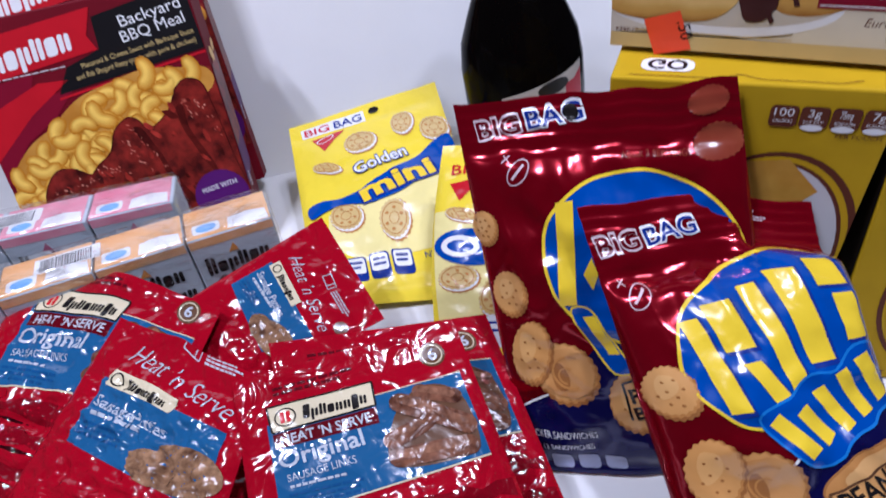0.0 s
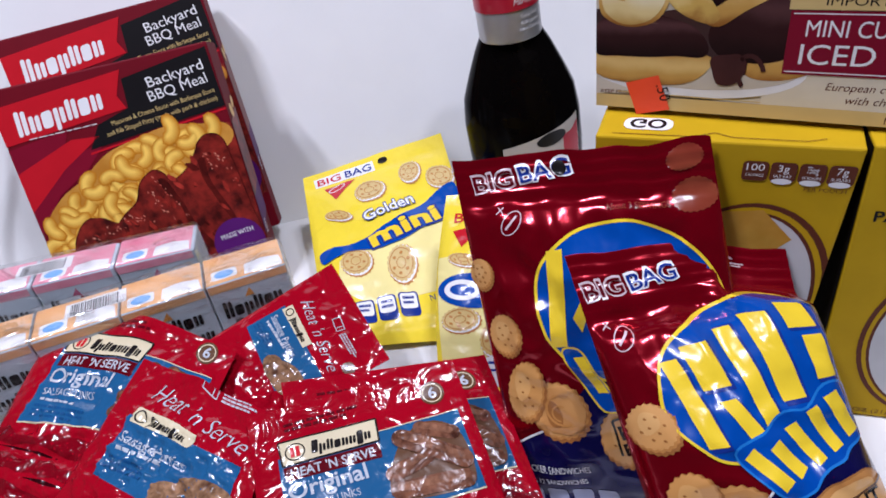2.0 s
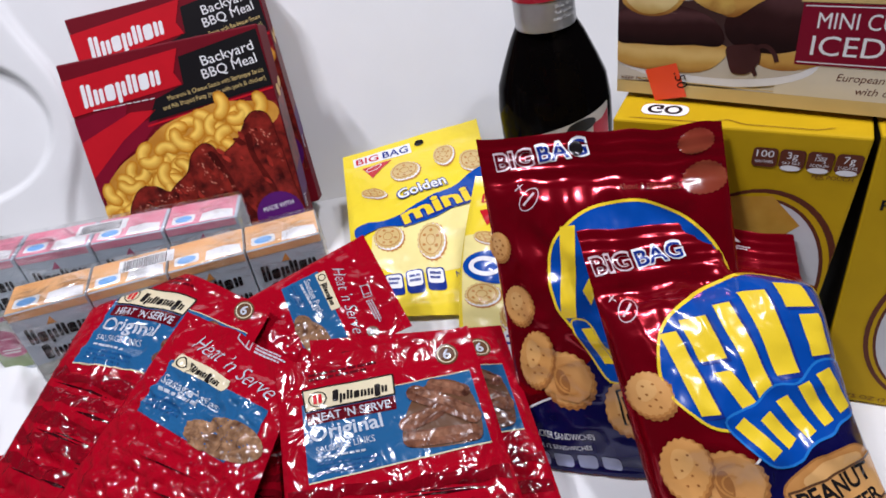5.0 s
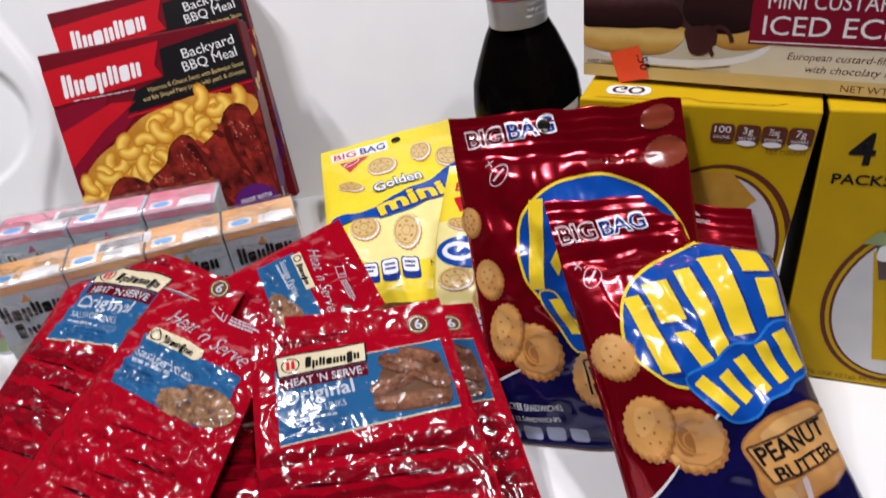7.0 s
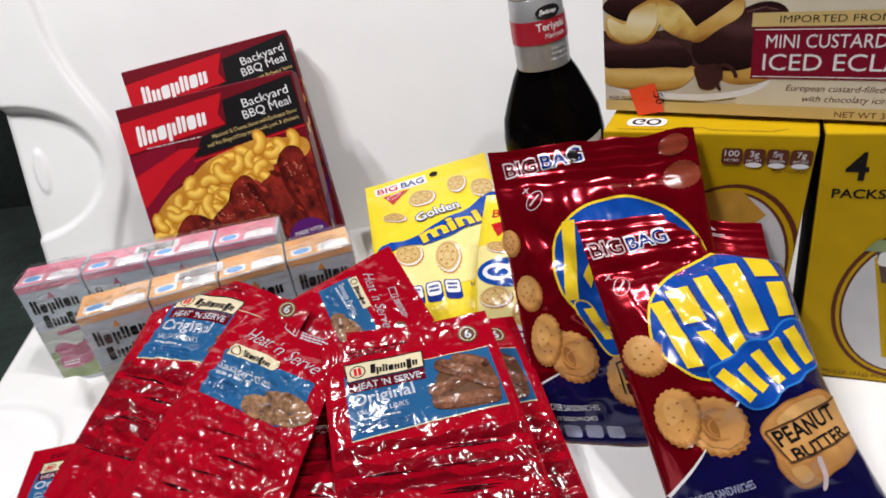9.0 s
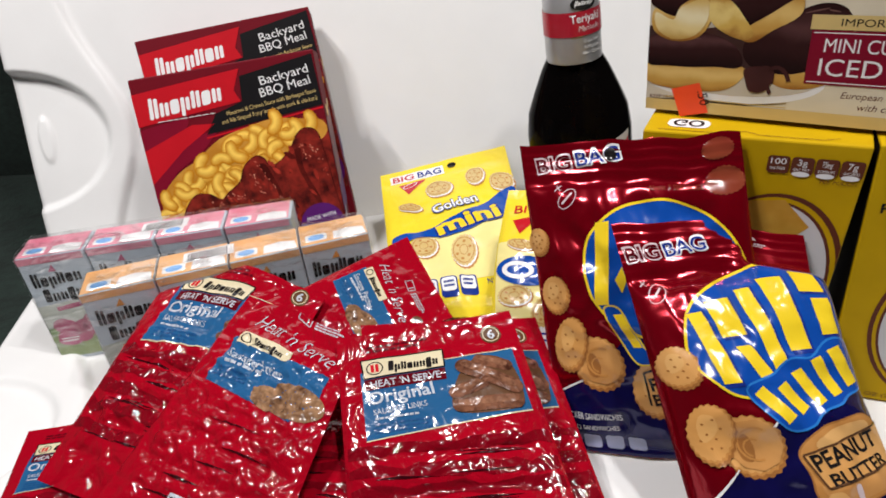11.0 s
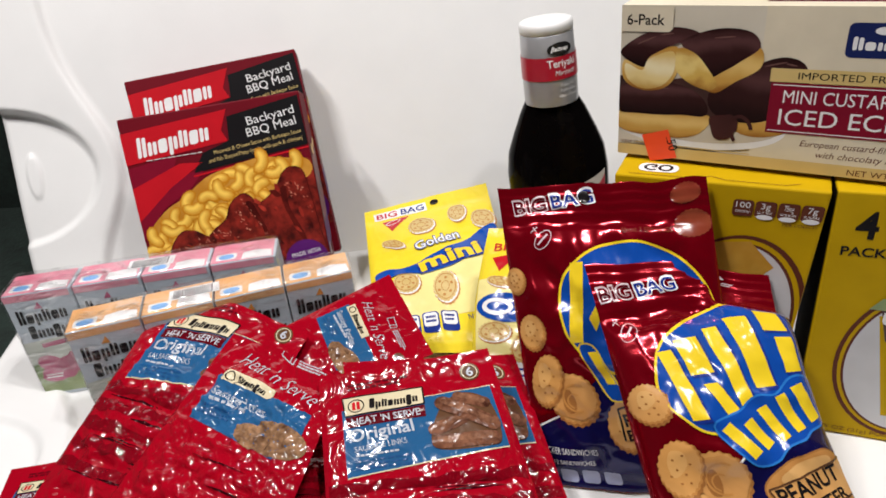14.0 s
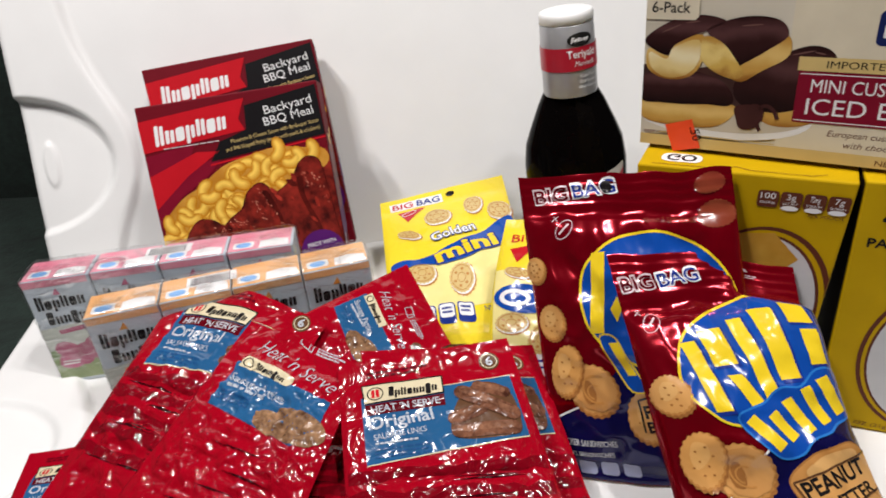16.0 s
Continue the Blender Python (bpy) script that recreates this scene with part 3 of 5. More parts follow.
I_TANEDGE = film("cracker_edge_ink", (0.27, 0.10, 0.025), 0.25, second=(0.36, 0.16, 0.045))
I_TANMID = film("cracker_mid_ink", (0.43, 0.185, 0.045), 0.25, second=(0.50, 0.24, 0.07))
I_TANLIGHT = film("cracker_light_ink", (0.58, 0.31, 0.10), 0.25, second=(0.66, 0.39, 0.15))
I_BROWN = film("brown_ink", (0.10, 0.045, 0.02), 0.25)
I_PALE = film("pale_yellow_ink", (0.80, 0.70, 0.28), 0.25)
I_COOKIE = film("cookie_ink", (0.54, 0.37, 0.12), 0.25, second=(0.66, 0.50, 0.22))
I_SAUSAGE = mat("sausage_ink", (0.045, 0.014, 0.008), 0.22, coat=0.15, grain=300, second=(0.24, 0.10, 0.055), mix_scale=60, bump=0.6, bump_scale=88, spec=0.25)
I_SAUSAGELIGHT = mat("sausage_light_ink", (0.075, 0.027, 0.014), 0.22, coat=0.15, grain=340, second=(0.30, 0.14, 0.08), mix_scale=80, bump=0.6, bump_scale=88, spec=0.25)
I_PATTY = mat("patty_ink", (0.07, 0.03, 0.016), 0.16, coat=0.2, grain=330, second=(0.34, 0.19, 0.10), mix_scale=90, bump=0.6, bump_scale=88, spec=0.25)
C_RED = card("bright_red_card_ink", (0.50, 0.010, 0.018))
C_BLACK = card("black_card_ink", (0.009, 0.008, 0.009), 0.45)
C_WHITE = card("white_card_ink", (0.78, 0.78, 0.78))
C_PALE = card("pale_grey_card_ink", (0.58, 0.58, 0.59))
C_AMBER = card("amber_card_ink", (0.42, 0.21, 0.02), second=(0.55, 0.31, 0.05), mix_scale=30)
C_GOLD = card("gold_card_ink", (0.62, 0.46, 0.18))
C_WINE = card("wine_card_ink", (0.20, 0.006, 0.022))
C_NAVY = card("navy_card_ink", (0.012, 0.02, 0.10))
C_PURPLE = card("purple_card_ink", (0.085, 0.012, 0.13))
C_BROWN = card("brown_card_ink", (0.11, 0.03, 0.015))
C_ORANGE = mat("orange_sticker", (0.90, 0.075, 0.015), 0.5, vary=0.03)
C_MAC = island_ink("macaroni_ink", (0.74, 0.41, 0.05), (0.80, 0.50, 0.10))
C_MACDEEP = card("macaroni_deep_ink", (0.46, 0.19, 0.02), second=(0.60, 0.30, 0.05), mix_scale=30)
C_RIB = mat("rib_ink", (0.035, 0.003, 0.003), 0.35, coat=0.05, grain=170, second=(0.27, 0.022, 0.014), mix_scale=60, spec=0.25)
C_RIBDARK = mat("rib_shade_ink", (0.020, 0.002, 0.002), 0.35, grain=150, second=(0.12, 0.010, 0.007), mix_scale=60, spec=0.2)
C_RIBWARM = mat("rib_ridge_ink", (0.13, 0.008, 0.006), 0.35, grain=220, second=(0.42, 0.04, 0.025), mix_scale=70, spec=0.2)
C_RIBLIGHT = island_ink("rib_light_ink", (0.42, 0.07, 0.04), (0.75, 0.36, 0.24))
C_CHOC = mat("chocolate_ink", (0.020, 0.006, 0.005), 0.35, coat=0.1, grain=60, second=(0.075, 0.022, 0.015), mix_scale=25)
C_ICINGLIGHT = card("icing_light_ink", (0.15, 0.07, 0.06))
C_CHOCMID = mat("chocolate_mid_ink", (0.040, 0.012, 0.011), 0.4, grain=40, second=(0.070, 0.022, 0.020), mix_scale=20, spec=0.15)
C_PLATE = mat("plate_ink", (0.52, 0.46, 0.36), 0.4, grain=20, second=(0.62, 0.57, 0.48), mix_scale=14, spec=0.15)
C_SHADE = mat("plate_backdrop_ink", (0.56, 0.51, 0.40), 0.4, grain=20, second=(0.68, 0.63, 0.53), mix_scale=6, spec=0.15)
C_ORANGETOP = mat("orange_carton_ink", (0.74, 0.36, 0.12), 0.35, grain=40, second=(0.82, 0.56, 0.34), mix_scale=14)
C_PINKTOP = mat("pink_carton_ink", (0.72, 0.20, 0.29), 0.35, grain=40, second=(0.80, 0.52, 0.57), mix_scale=14)
C_HAZE = mat("haze_ink", (0.40, 0.43, 0.38), 0.35, grain=40, second=(0.50, 0.52, 0.46), mix_scale=12)
C_GREEN = mat("leaf_green_ink", (0.12, 0.20, 0.06), 0.35, grain=60, second=(0.30, 0.36, 0.16), mix_scale=20)
C_GRAPE = island_ink("berry_ink", (0.30, 0.03, 0.09), (0.50, 0.12, 0.22))
C_ORANGEFRUIT = island_ink("fruit_ink", (0.60, 0.18, 0.03), (0.70, 0.30, 0.06))
C_LIGHTBLUE = card("light_blue_card_ink", (0.20, 0.42, 0.75))


def rounded(x0, y0, x1, y1, r, n=4):
    pts = []
    for cx, cy, a0 in ((x1 - r, y0 + r, -90), (x1 - r, y1 - r, 0), (x0 + r, y1 - r, 90), (x0 + r, y0 + r, 180)):
        for k in range(n + 1):
            a = radians(a0 + 90 * k / n)
            pts.append((cx + r * math.cos(a), cy + r * math.sin(a)))
    return [pts]


def scalloped(x, y, a, b, turn=0.0, lobes=22, deep=0.035):
    n = lobes * 4
    c, s = math.cos(radians(turn)), math.sin(radians(turn))
    pts = []
    for k in range(n):
        t = 2 * math.pi * k / n
        q = 1 + deep * math.cos(lobes * t)
        p, r = a * q * math.cos(t), b * q * math.sin(t)
        pts.append((x + c * p - s * r, y + s * p + c * r))
    return [pts]


def ring(x, y, a, b, wide, turn=0.0, n=36):
    """An oval outline, as short pieces."""
    c, s = math.cos(radians(turn)), math.sin(radians(turn))

    def at(k, d):
        t = 2 * math.pi * k / n
        p, r = (a + d) * math.cos(t), (b + d) * math.sin(t)
        return x + c * p - s * r, y + s * p + c * r

    return [[at(k, 0), at(k + 1, 0), at(k + 1, wide), at(k, wide)] for k in range(n)]


def word_shape(x, y, w, h, count, turn=0.0, shear=0.25, seed=1, solid=0.62):
    """A brand mark as a row of plain leaning blocks of uneven height, some slit, the first and one other taller."""
    c, s = math.cos(radians(turn)), math.sin(radians(turn))
    out = []
    for k in range(count):
        x0, wide = w * k / count, w / count * 0.84
        top = h if k == 0 else h * (0.82 if (k + seed) % 4 == 0 else solid)
        drop = 0.22 * h if (k + seed) % 5 == 2 else 0.0
        mid = x0 + wide * 0.5
        if (k + seed) % 3 == 0:
            shapes = rounded(x0, -top, x0 + wide, drop, wide * 0.3)
        else:
            shapes = rounded(x0, -top, mid - wide * 0.07, drop, wide * 0.2) + rounded(mid + wide * 0.07, -top * 0.94, x0 + wide, 0, wide * 0.2)
        for poly in shapes:
            out.append([(x + c * (p - shear * q) - s * q, y + s * (p - shear * q) + c * q) for p, q in poly])
    return out


def blob(points, steps=4):
    """A closed smooth outline through a few points."""
    out = []
    n = len(points)
    for i in range(n):
        p0, p1, p2, p3 = (Vector(points[(i + q - 1) % n]) for q in range(4))
        for k in range(steps):
            t = k / steps
            out.append(tuple(0.5 * (2 * p1 + (p2 - p0) * t + (2 * p0 - 5 * p1 + 4 * p2 - p3) * t * t + (3 * p1 - p0 - 3 * p2 + p3) * t ** 3)))
    return out


def rim(outline, wide):
    """A strip along the outside of a closed outline."""
    n = len(outline)
    cx, cy = sum(q[0] for q in outline) / n, sum(q[1] for q in outline) / n
    outer = []
    for i in range(n):
        (x0, y0), (x1, y1) = outline[i - 1], outline[(i + 1) % n]
        d = math.hypot(x1 - x0, y1 - y0) or 1.0
        nx, ny = (y1 - y0) / d, -(x1 - x0) / d
        if nx * (outline[i][0] - cx) + ny * (outline[i][1] - cy) < 0:
            nx, ny = -nx, -ny
        outer.append((outline[i][0] + nx * wide, outline[i][1] + ny * wide))
    return [[outline[i], outline[(i + 1) % n], outer[(i + 1) % n], outer[i]] for i in range(n)]


def shrunk(outline, k, dx=0.0, dy=0.0):
    """The outline drawn in towards its middle by the share k, and shifted."""
    n = len(outline)
    cx, cy = sum(q[0] for q in outline) / n, sum(q[1] for q in outline) / n
    return [(cx + (x - cx) * k + dx, cy + (y - cy) * k + dy) for x, y in outline]


def biscuit(face, x, y, a, b, turn=0.0, layer=2):
    """A printed round cracker: a darker scalloped rim, the baked face, and its holes."""
    edge = face.put("cracker_print", scalloped(x + 0.6, y + 0.9, a, b, turn), I_TANEDGE, layer, "golden brown printed cracker")
    face.put("cracker_side_print", scalloped(x - 0.1, y - 0.1, a * 0.96, b * 0.95, turn), I_TANMID, layer + 0.5, parent=edge)
    face.put("cracker_face_print", scalloped(x - 0.5, y - 0.6, a * 0.90, b * 0.89, turn), I_TAN, layer + 1, parent=edge)
    face.put("cracker_glow_print", [blob([(x + a * p, y + b * q) for p, q in ((-0.55, -0.2), (-0.3, -0.6), (0.2, -0.55), (0.3, -0.15), (-0.1, 0.2), (-0.45, 0.25))])], I_TANLIGHT, layer + 1.5, parent=edge)
    c, s = math.cos(radians(turn)), math.sin(radians(turn))
    holes = []
    for p, q in ((-0.45, -0.3), (0.0, -0.55), (0.42, -0.28), (-0.2, 0.05), (0.25, 0.15), (-0.5, 0.35), (0.02, 0.55), (0.5, 0.45)):
        u, v = a * p * 0.85, b * q * 0.85
        holes += oval(x + c * u - s * v, y + s * u + c * v, 0.75, 0.6, turn, 8)
    face.put("hole_print", holes, I_TANEDGE, layer + 2, parent=edge)


def tones(name, dark, light, count, **more):
    """Inks in even steps from one colour to another, for the soft shading of a printed picture."""
    out = []
    for k in range(count):
        c = tuple(a + (b - a) * k / (count - 1) for a, b in zip(dark, light))
        out.append(mat(name, tuple(0.92 * q for q in c), 0.42, grain=90, second=tuple(min(1, 1.08 * q) for q in c), mix_scale=30, spec=0.12, **more))
    return out


MAC_TONES = tones("macaroni_ink", (0.50, 0.19, 0.008), (0.88, 0.57, 0.10), 7)


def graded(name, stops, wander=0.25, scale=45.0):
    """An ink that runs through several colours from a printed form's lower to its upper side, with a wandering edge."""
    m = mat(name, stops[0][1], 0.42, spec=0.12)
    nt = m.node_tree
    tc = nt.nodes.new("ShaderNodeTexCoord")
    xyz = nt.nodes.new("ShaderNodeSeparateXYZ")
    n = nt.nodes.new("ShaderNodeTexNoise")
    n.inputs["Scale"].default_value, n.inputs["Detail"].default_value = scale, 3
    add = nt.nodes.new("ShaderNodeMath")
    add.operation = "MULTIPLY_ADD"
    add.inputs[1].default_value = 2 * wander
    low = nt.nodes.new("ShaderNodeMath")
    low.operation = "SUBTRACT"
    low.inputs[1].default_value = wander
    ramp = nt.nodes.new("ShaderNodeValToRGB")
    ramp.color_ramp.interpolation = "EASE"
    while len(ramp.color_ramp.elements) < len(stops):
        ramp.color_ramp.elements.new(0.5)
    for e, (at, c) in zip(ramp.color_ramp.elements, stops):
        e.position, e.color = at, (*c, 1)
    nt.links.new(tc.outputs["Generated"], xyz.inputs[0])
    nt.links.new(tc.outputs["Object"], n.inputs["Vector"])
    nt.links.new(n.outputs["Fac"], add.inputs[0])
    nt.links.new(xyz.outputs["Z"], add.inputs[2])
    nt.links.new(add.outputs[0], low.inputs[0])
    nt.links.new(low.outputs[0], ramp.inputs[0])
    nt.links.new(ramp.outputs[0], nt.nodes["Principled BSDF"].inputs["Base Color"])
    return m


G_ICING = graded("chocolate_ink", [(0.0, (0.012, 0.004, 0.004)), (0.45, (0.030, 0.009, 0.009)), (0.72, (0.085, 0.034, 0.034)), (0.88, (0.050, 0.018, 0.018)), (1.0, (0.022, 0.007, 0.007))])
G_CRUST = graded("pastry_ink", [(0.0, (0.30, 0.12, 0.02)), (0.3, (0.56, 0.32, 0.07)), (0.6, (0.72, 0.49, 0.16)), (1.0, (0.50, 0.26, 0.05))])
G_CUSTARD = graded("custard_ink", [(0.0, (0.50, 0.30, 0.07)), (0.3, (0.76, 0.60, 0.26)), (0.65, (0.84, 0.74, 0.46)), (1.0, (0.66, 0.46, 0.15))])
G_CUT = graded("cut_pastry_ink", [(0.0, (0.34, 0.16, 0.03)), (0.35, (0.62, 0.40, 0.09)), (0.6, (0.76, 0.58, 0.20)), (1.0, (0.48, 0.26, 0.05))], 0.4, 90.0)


# ---- frozen meal cartons ----
def elbow(x, y, r, w, turn, half=68.0, n=9):
    """A short bent tube, seen from the side, as quads with rounded ends."""
    out = []
    for k in range(n):
        quad = []
        for a, d in ((k, -1), (k + 1, -1), (k + 1, 1), (k, 1)):
            t = a / n
            q = w / 2 * math.sqrt(max(0.12, 1 - (2 * t - 1) ** 6))
            ang = radians(turn - half + 2 * half * t)
            quad.append((x + (r + d * q) * math.cos(ang), y + (r + d * q) * math.sin(ang)))
        out.append(quad)
    return out


def meal_art(face, seed):
    rng = random.Random(seed)
    face.put("swirl_print", [[(0, 78), (30, 60), (70, 52), (50, 70), (24, 84), (0, 110)], [(0, 44), (46, 38), (40, 50), (0, 62)]], C_WINE, 1)
    face.put("red_drape_print", [[(0, 62), (46, 46), (66, 48), (34, 66), (0, 92)]], C_RED, 2)
    face.put("brand_banner", [[(0, 13), (96, 5.5), (88, 23), (92, 33), (0, 41)]], C_RED, 2, "bright red brand banner")
    face.put("brand_mark", word_shape(12, 36.5, 66, 18, 7, -6, 0.2, 4, 0.66), C_WHITE, 3, "white brand mark")
    face.put("small_writing", bars(18, 38.8, 50, 1.1, 1, 3), C_WHITE, 3)
    face.put("title_panel", [[(95, 12), (160, 3), (161.5, 47), (57, 56.5), (68, 40), (93, 33)]], C_BLACK, 2, "black title panel")
    face.put("lettering", written("Backyard", 112, 22.5, 7.4, 43, -6) + written("BBQ Meal", 110, 32.5, 7.4, 45, -6), C_WHITE, 3)
    face.put("small_lettering", written("Macaroni & Cheese Sauce with Barbeque Sauce", 78, 43, 3.4, 80, -5.2) + written("and Rib Shaped Patty (made with pork & chicken)", 72, 49.8, 3.4, 86, -5.2), C_GOLD, 3)
    face.put("red_line", [[(56, 58.5), (162, 48.5), (162, 50), (56, 60)]], C_RED, 2)
    face.put("sauce_print", [[(10, 150), (12, 108), (32, 84), (70, 62), (118, 52), (162, 60), (162, 170), (10, 175)]], C_RIB, 3)
    heap = ((9, 105), (20, 114), (4, 120), (11, 130), (31, 90), (42, 78), (50, 91), (31, 104), (35, 115), (71, 65), (75, 75), (61, 77), (83, 60), (81, 86), (99, 59),
            (105, 70), (108, 81), (96, 84), (119, 58), (125, 70), (133, 64), (113, 53), (144, 59), (153, 64), (56, 86), (67, 91), (43, 99), (57, 100), (48, 105), (21, 97))
    pieces = []
    for dx, dy in ((8, 9), (3, 3)):
        for x, y in heap:
            if x + dx < 150:
                t, r = rng.uniform(0, 360), rng.uniform(7.0, 9.0)
                pieces.append((x + dx + rng.uniform(-2, 2) - 0.7 * r * math.cos(radians(t)), y + dy + rng.uniform(-2, 2) - 0.7 * r * math.sin(radians(t)), t, r, rng.uniform(9.0, 11.0)))
    food = face.put("macaroni_print", [blob([(6, 104), (24, 86), (44, 76), (66, 62), (90, 56), (116, 52), (140, 56), (158, 60), (158, 74), (120, 92), (84, 98), (58, 116), (30, 124), (12, 140), (4, 126)])], C_MACDEEP, 3.6, "golden printed macaroni")
    for k in range(10):
        group = pieces[k::10]
        at = 3.9 + 0.5 * k
        for q, ink in enumerate(MAC_TONES):
            share = 1 - q / len(MAC_TONES)
            face.put("macaroni_piece_print", [e for x, y, t, r, w in group for e in elbow(x - 0.16 * q, y - 0.26 * q, r, w * (0.08 + 0.97 * share), t, 46 + 40 * share)], ink, at + 0.05 * q, parent=food)
    rib = blob([(20, 128), (32, 109), (46, 107), (57, 114), (65, 109), (76, 102), (83, 89), (94, 82), (101, 85), (106, 93), (119, 87), (126, 79), (132, 71), (141, 65), (151, 69), (154, 85), (156, 104), (158, 128), (160, 150), (146, 180), (60, 185), (24, 160)])
    ribs = face.put("rib_print", [rib], C_RIB, 9.4, "dark red glazed printed ribs")
    face.put("rib_edge_print", rim(rib, 0.9), C_RIBDARK, 9.2, parent=ribs)
    for x0, y0, x1, y1, wide in ((98, 90, 118, 150, 4), (59, 118, 70, 150, 4), (130, 82, 145, 150, 4)):
        dx, dy = x1 - x0, y1 - y0
        line = [(x0 + dx * q / 5 + rng.uniform(-2.5, 2.5), y0 + dy * q / 5) for q in range(6)]
        face.put("rib_shade_print", [blob([(x - wide * rng.uniform(0.2, 0.6), y) for x, y in line] + [(x + wide * rng.uniform(0.3, 0.9), y) for x, y in line[::-1]], 3)], C_RIBDARK, 9.7, parent=ribs)
    for q in range(5):
        patches = []
        for r in range(11):
            x = rng.uniform(34, 154)
            y = rng.uniform(max(74, 132 - 0.40 * x), 152)
            a, b, t = rng.uniform(1.5, 5.0), rng.uniform(0.8, 2.2), radians(rng.uniform(35, 85))
            ends = [(x + a * rng.uniform(0.7, 1.3) * math.cos(u) * math.cos(t) - b * math.sin(u) * math.sin(t), y + a * rng.uniform(0.7, 1.3) * math.cos(u) * math.sin(t) + b * math.sin(u) * math.cos(t)) for u in (0, 1.05, 2.1, 3.14, 4.2, 5.25)]
            patches.append(blob(ends, 2))
        face.put("rib_glow_print", patches, (C_RIBWARM, C_RIBDARK)[q % 2], 9.9 + 0.1 * q, parent=ribs)
    spark = []
    for x0, y0, x1, y1 in ((94, 87, 110, 124), (145, 78, 154, 112), (28, 122, 60, 118), (132, 76, 140, 90), (64, 112, 82, 118), (88, 96, 96, 120)):
        for q in range(13):
            t = rng.random()
            spark += oval(x0 + (x1 - x0) * t + rng.gauss(0, 1.5), y0 + (y1 - y0) * t + rng.gauss(0, 1.5), rng.uniform(0.3, 1.5), rng.uniform(0.25, 0.6), rng.uniform(20, 80), 8)
    face.put("rib_glaze_print", spark, C_RIBLIGHT, 10.4, parent=ribs)
    badge = face.put("purple_badge", oval(141, 152, 20, 20), C_PURPLE, 11, "purple round badge")
    face.put("lettering", written("MADE WITH", 141, 146, 3.8, 26, -5, align="CENTER"), C_WHITE, 12, parent=badge)


meal_art(meal_f, 11)
meal_art(meal2_f, 12)
for f in (meal_r, meal2_r):
    f.put("side_print", [[(1, 60), (33, 50), (33, 110), (1, 120)]], C_RIB, 1)
    f.put("side_swirl_print", [[(1, 120), (33, 110), (33, 135), (1, 150)]], C_PURPLE, 1)
    f.put("small_writing", bars(6, 140, 8, 12, 5, 2), C_WHITE, 2)
    f.put("side_food_print", oval(14, 52, 7, 5, 20) + oval(26, 46, 6, 4, -30), C_MAC, 2)

# ---- yellow snack cartons ----
def snack_art(face, number):
    face.put("swirl_ring_print", oval(78, 96, 46, 64, 8, 48), C_BROWN, 1)
    face.put("yellow_ring_print", oval(77, 96, 43.5, 61.5, 8, 48), YELLOW_CARD, 2)
    face.put("thin_ring_print", oval(76.5, 96, 41, 59, 8, 48), C_BROWN, 3)
    inner = face.put("white_oval_print", oval(76, 96, 39.5, 57.5, 8, 48), C_PALE, 4, "white oval with a brown outline")
    face.put("cracker_wedge_print", [[(30, 44), (84, 36), (100, 52), (56, 100), (34, 90)]], C_AMBER, 5, parent=inner)


snack_art(snack_f, 1)
for k, (big, small) in enumerate((("100", "CALORIES"), ("3g", "SAT FAT"), ("75mg", "SODIUM"), ("7g", "SUGARS"))):
    x = 70.5 + 12.3 * k
    tab = snack_f.put("nutrition_tab", rounded(x, 9, x + 11.4, 19.5, 2), C_BROWN, 5, "small brown nutrition tab")
    snack_f.put("lettering", written(big, x + 5.7, 14, 3.6, 8 if k == 0 else 5, align="CENTER"), C_WHITE, 6, parent=tab)
    snack_f.put("small_lettering", written(small, x + 5.7, 17.2, 1.5, 8, align="CENTER"), C_WHITE, 6, parent=tab)
    if k:
        snack_f.put("tab_foot", oval(x + 5.7, 19.2, 4.6, 1.6, 0, 14), C_WHITE, 6, parent=tab)
snack_f.put("small_lettering", written("PER POUCH", 99, 23.5, 2.0, 18), C_BROWN, 5)
snack_t.put("tab_line", bar(8, 3, 46, 3, 0.5) + bar(46, 3, 56, 8, 0.5) + bar(56, 8, 64, 4, 0.5) + bar(64, 4, 96, 3.5, 0.5) + bar(96, 3.5, 104, 7, 0.5), C_BROWN, 1)
go = snack_t.put("go_badge", rounded(12, 8, 36, 21, 5), C_WHITE, 1, "white badge on the top flap")
snack_t.put("lettering", written("GO", 15, 19.4, 9.5, 18, fat=0.03), C_BLACK, 2, parent=go)

# shade of the gap between the cartons, painted on this side as near-black
snack2_l.put("side_gap_shade", rect(0.3, 0.6, 59.7, 172.6), mat("gap_shade_ink", (0.010, 0.007, 0.005), 0.9, spec=0.04), 1, "dark side panel, with the gap's shade in its colour")
snack2_f.put("big_lettering", written("4", 12, 28, 16.5, 11.5, fat=0.02), C_BLACK, 1)
snack2_f.put("lettering", written("PACKS", 7, 39.5, 5.6, 27, fat=0.02), C_BLACK, 1)
snack2_f.put("swirl_ring_print", oval(59, 112, 43, 56, 5, 48), C_BROWN, 1)
snack2_f.put("yellow_ring_print", oval(59, 112, 40.5, 53.5, 5, 48), YELLOW_CARD, 2)
snack2_f.put("thin_ring_print", oval(59, 112, 38.5, 51.5, 5, 48), C_BROWN, 3)
ov = snack2_f.put("white_oval_print", oval(59, 112, 37, 50, 5, 48), C_PALE, 4, "white oval with a brown outline")
snack2_f.put("printed_pouch", [[(34, 78), (80, 74), (86, 150), (48, 152), (42, 120)]], YELLOW_CARD, 5, parent=ov)
snack2_f.put("printed_pouch_band", [[(34, 72), (80, 68), (80, 90), (40, 96)]], C_CHOC, 6, parent=ov)
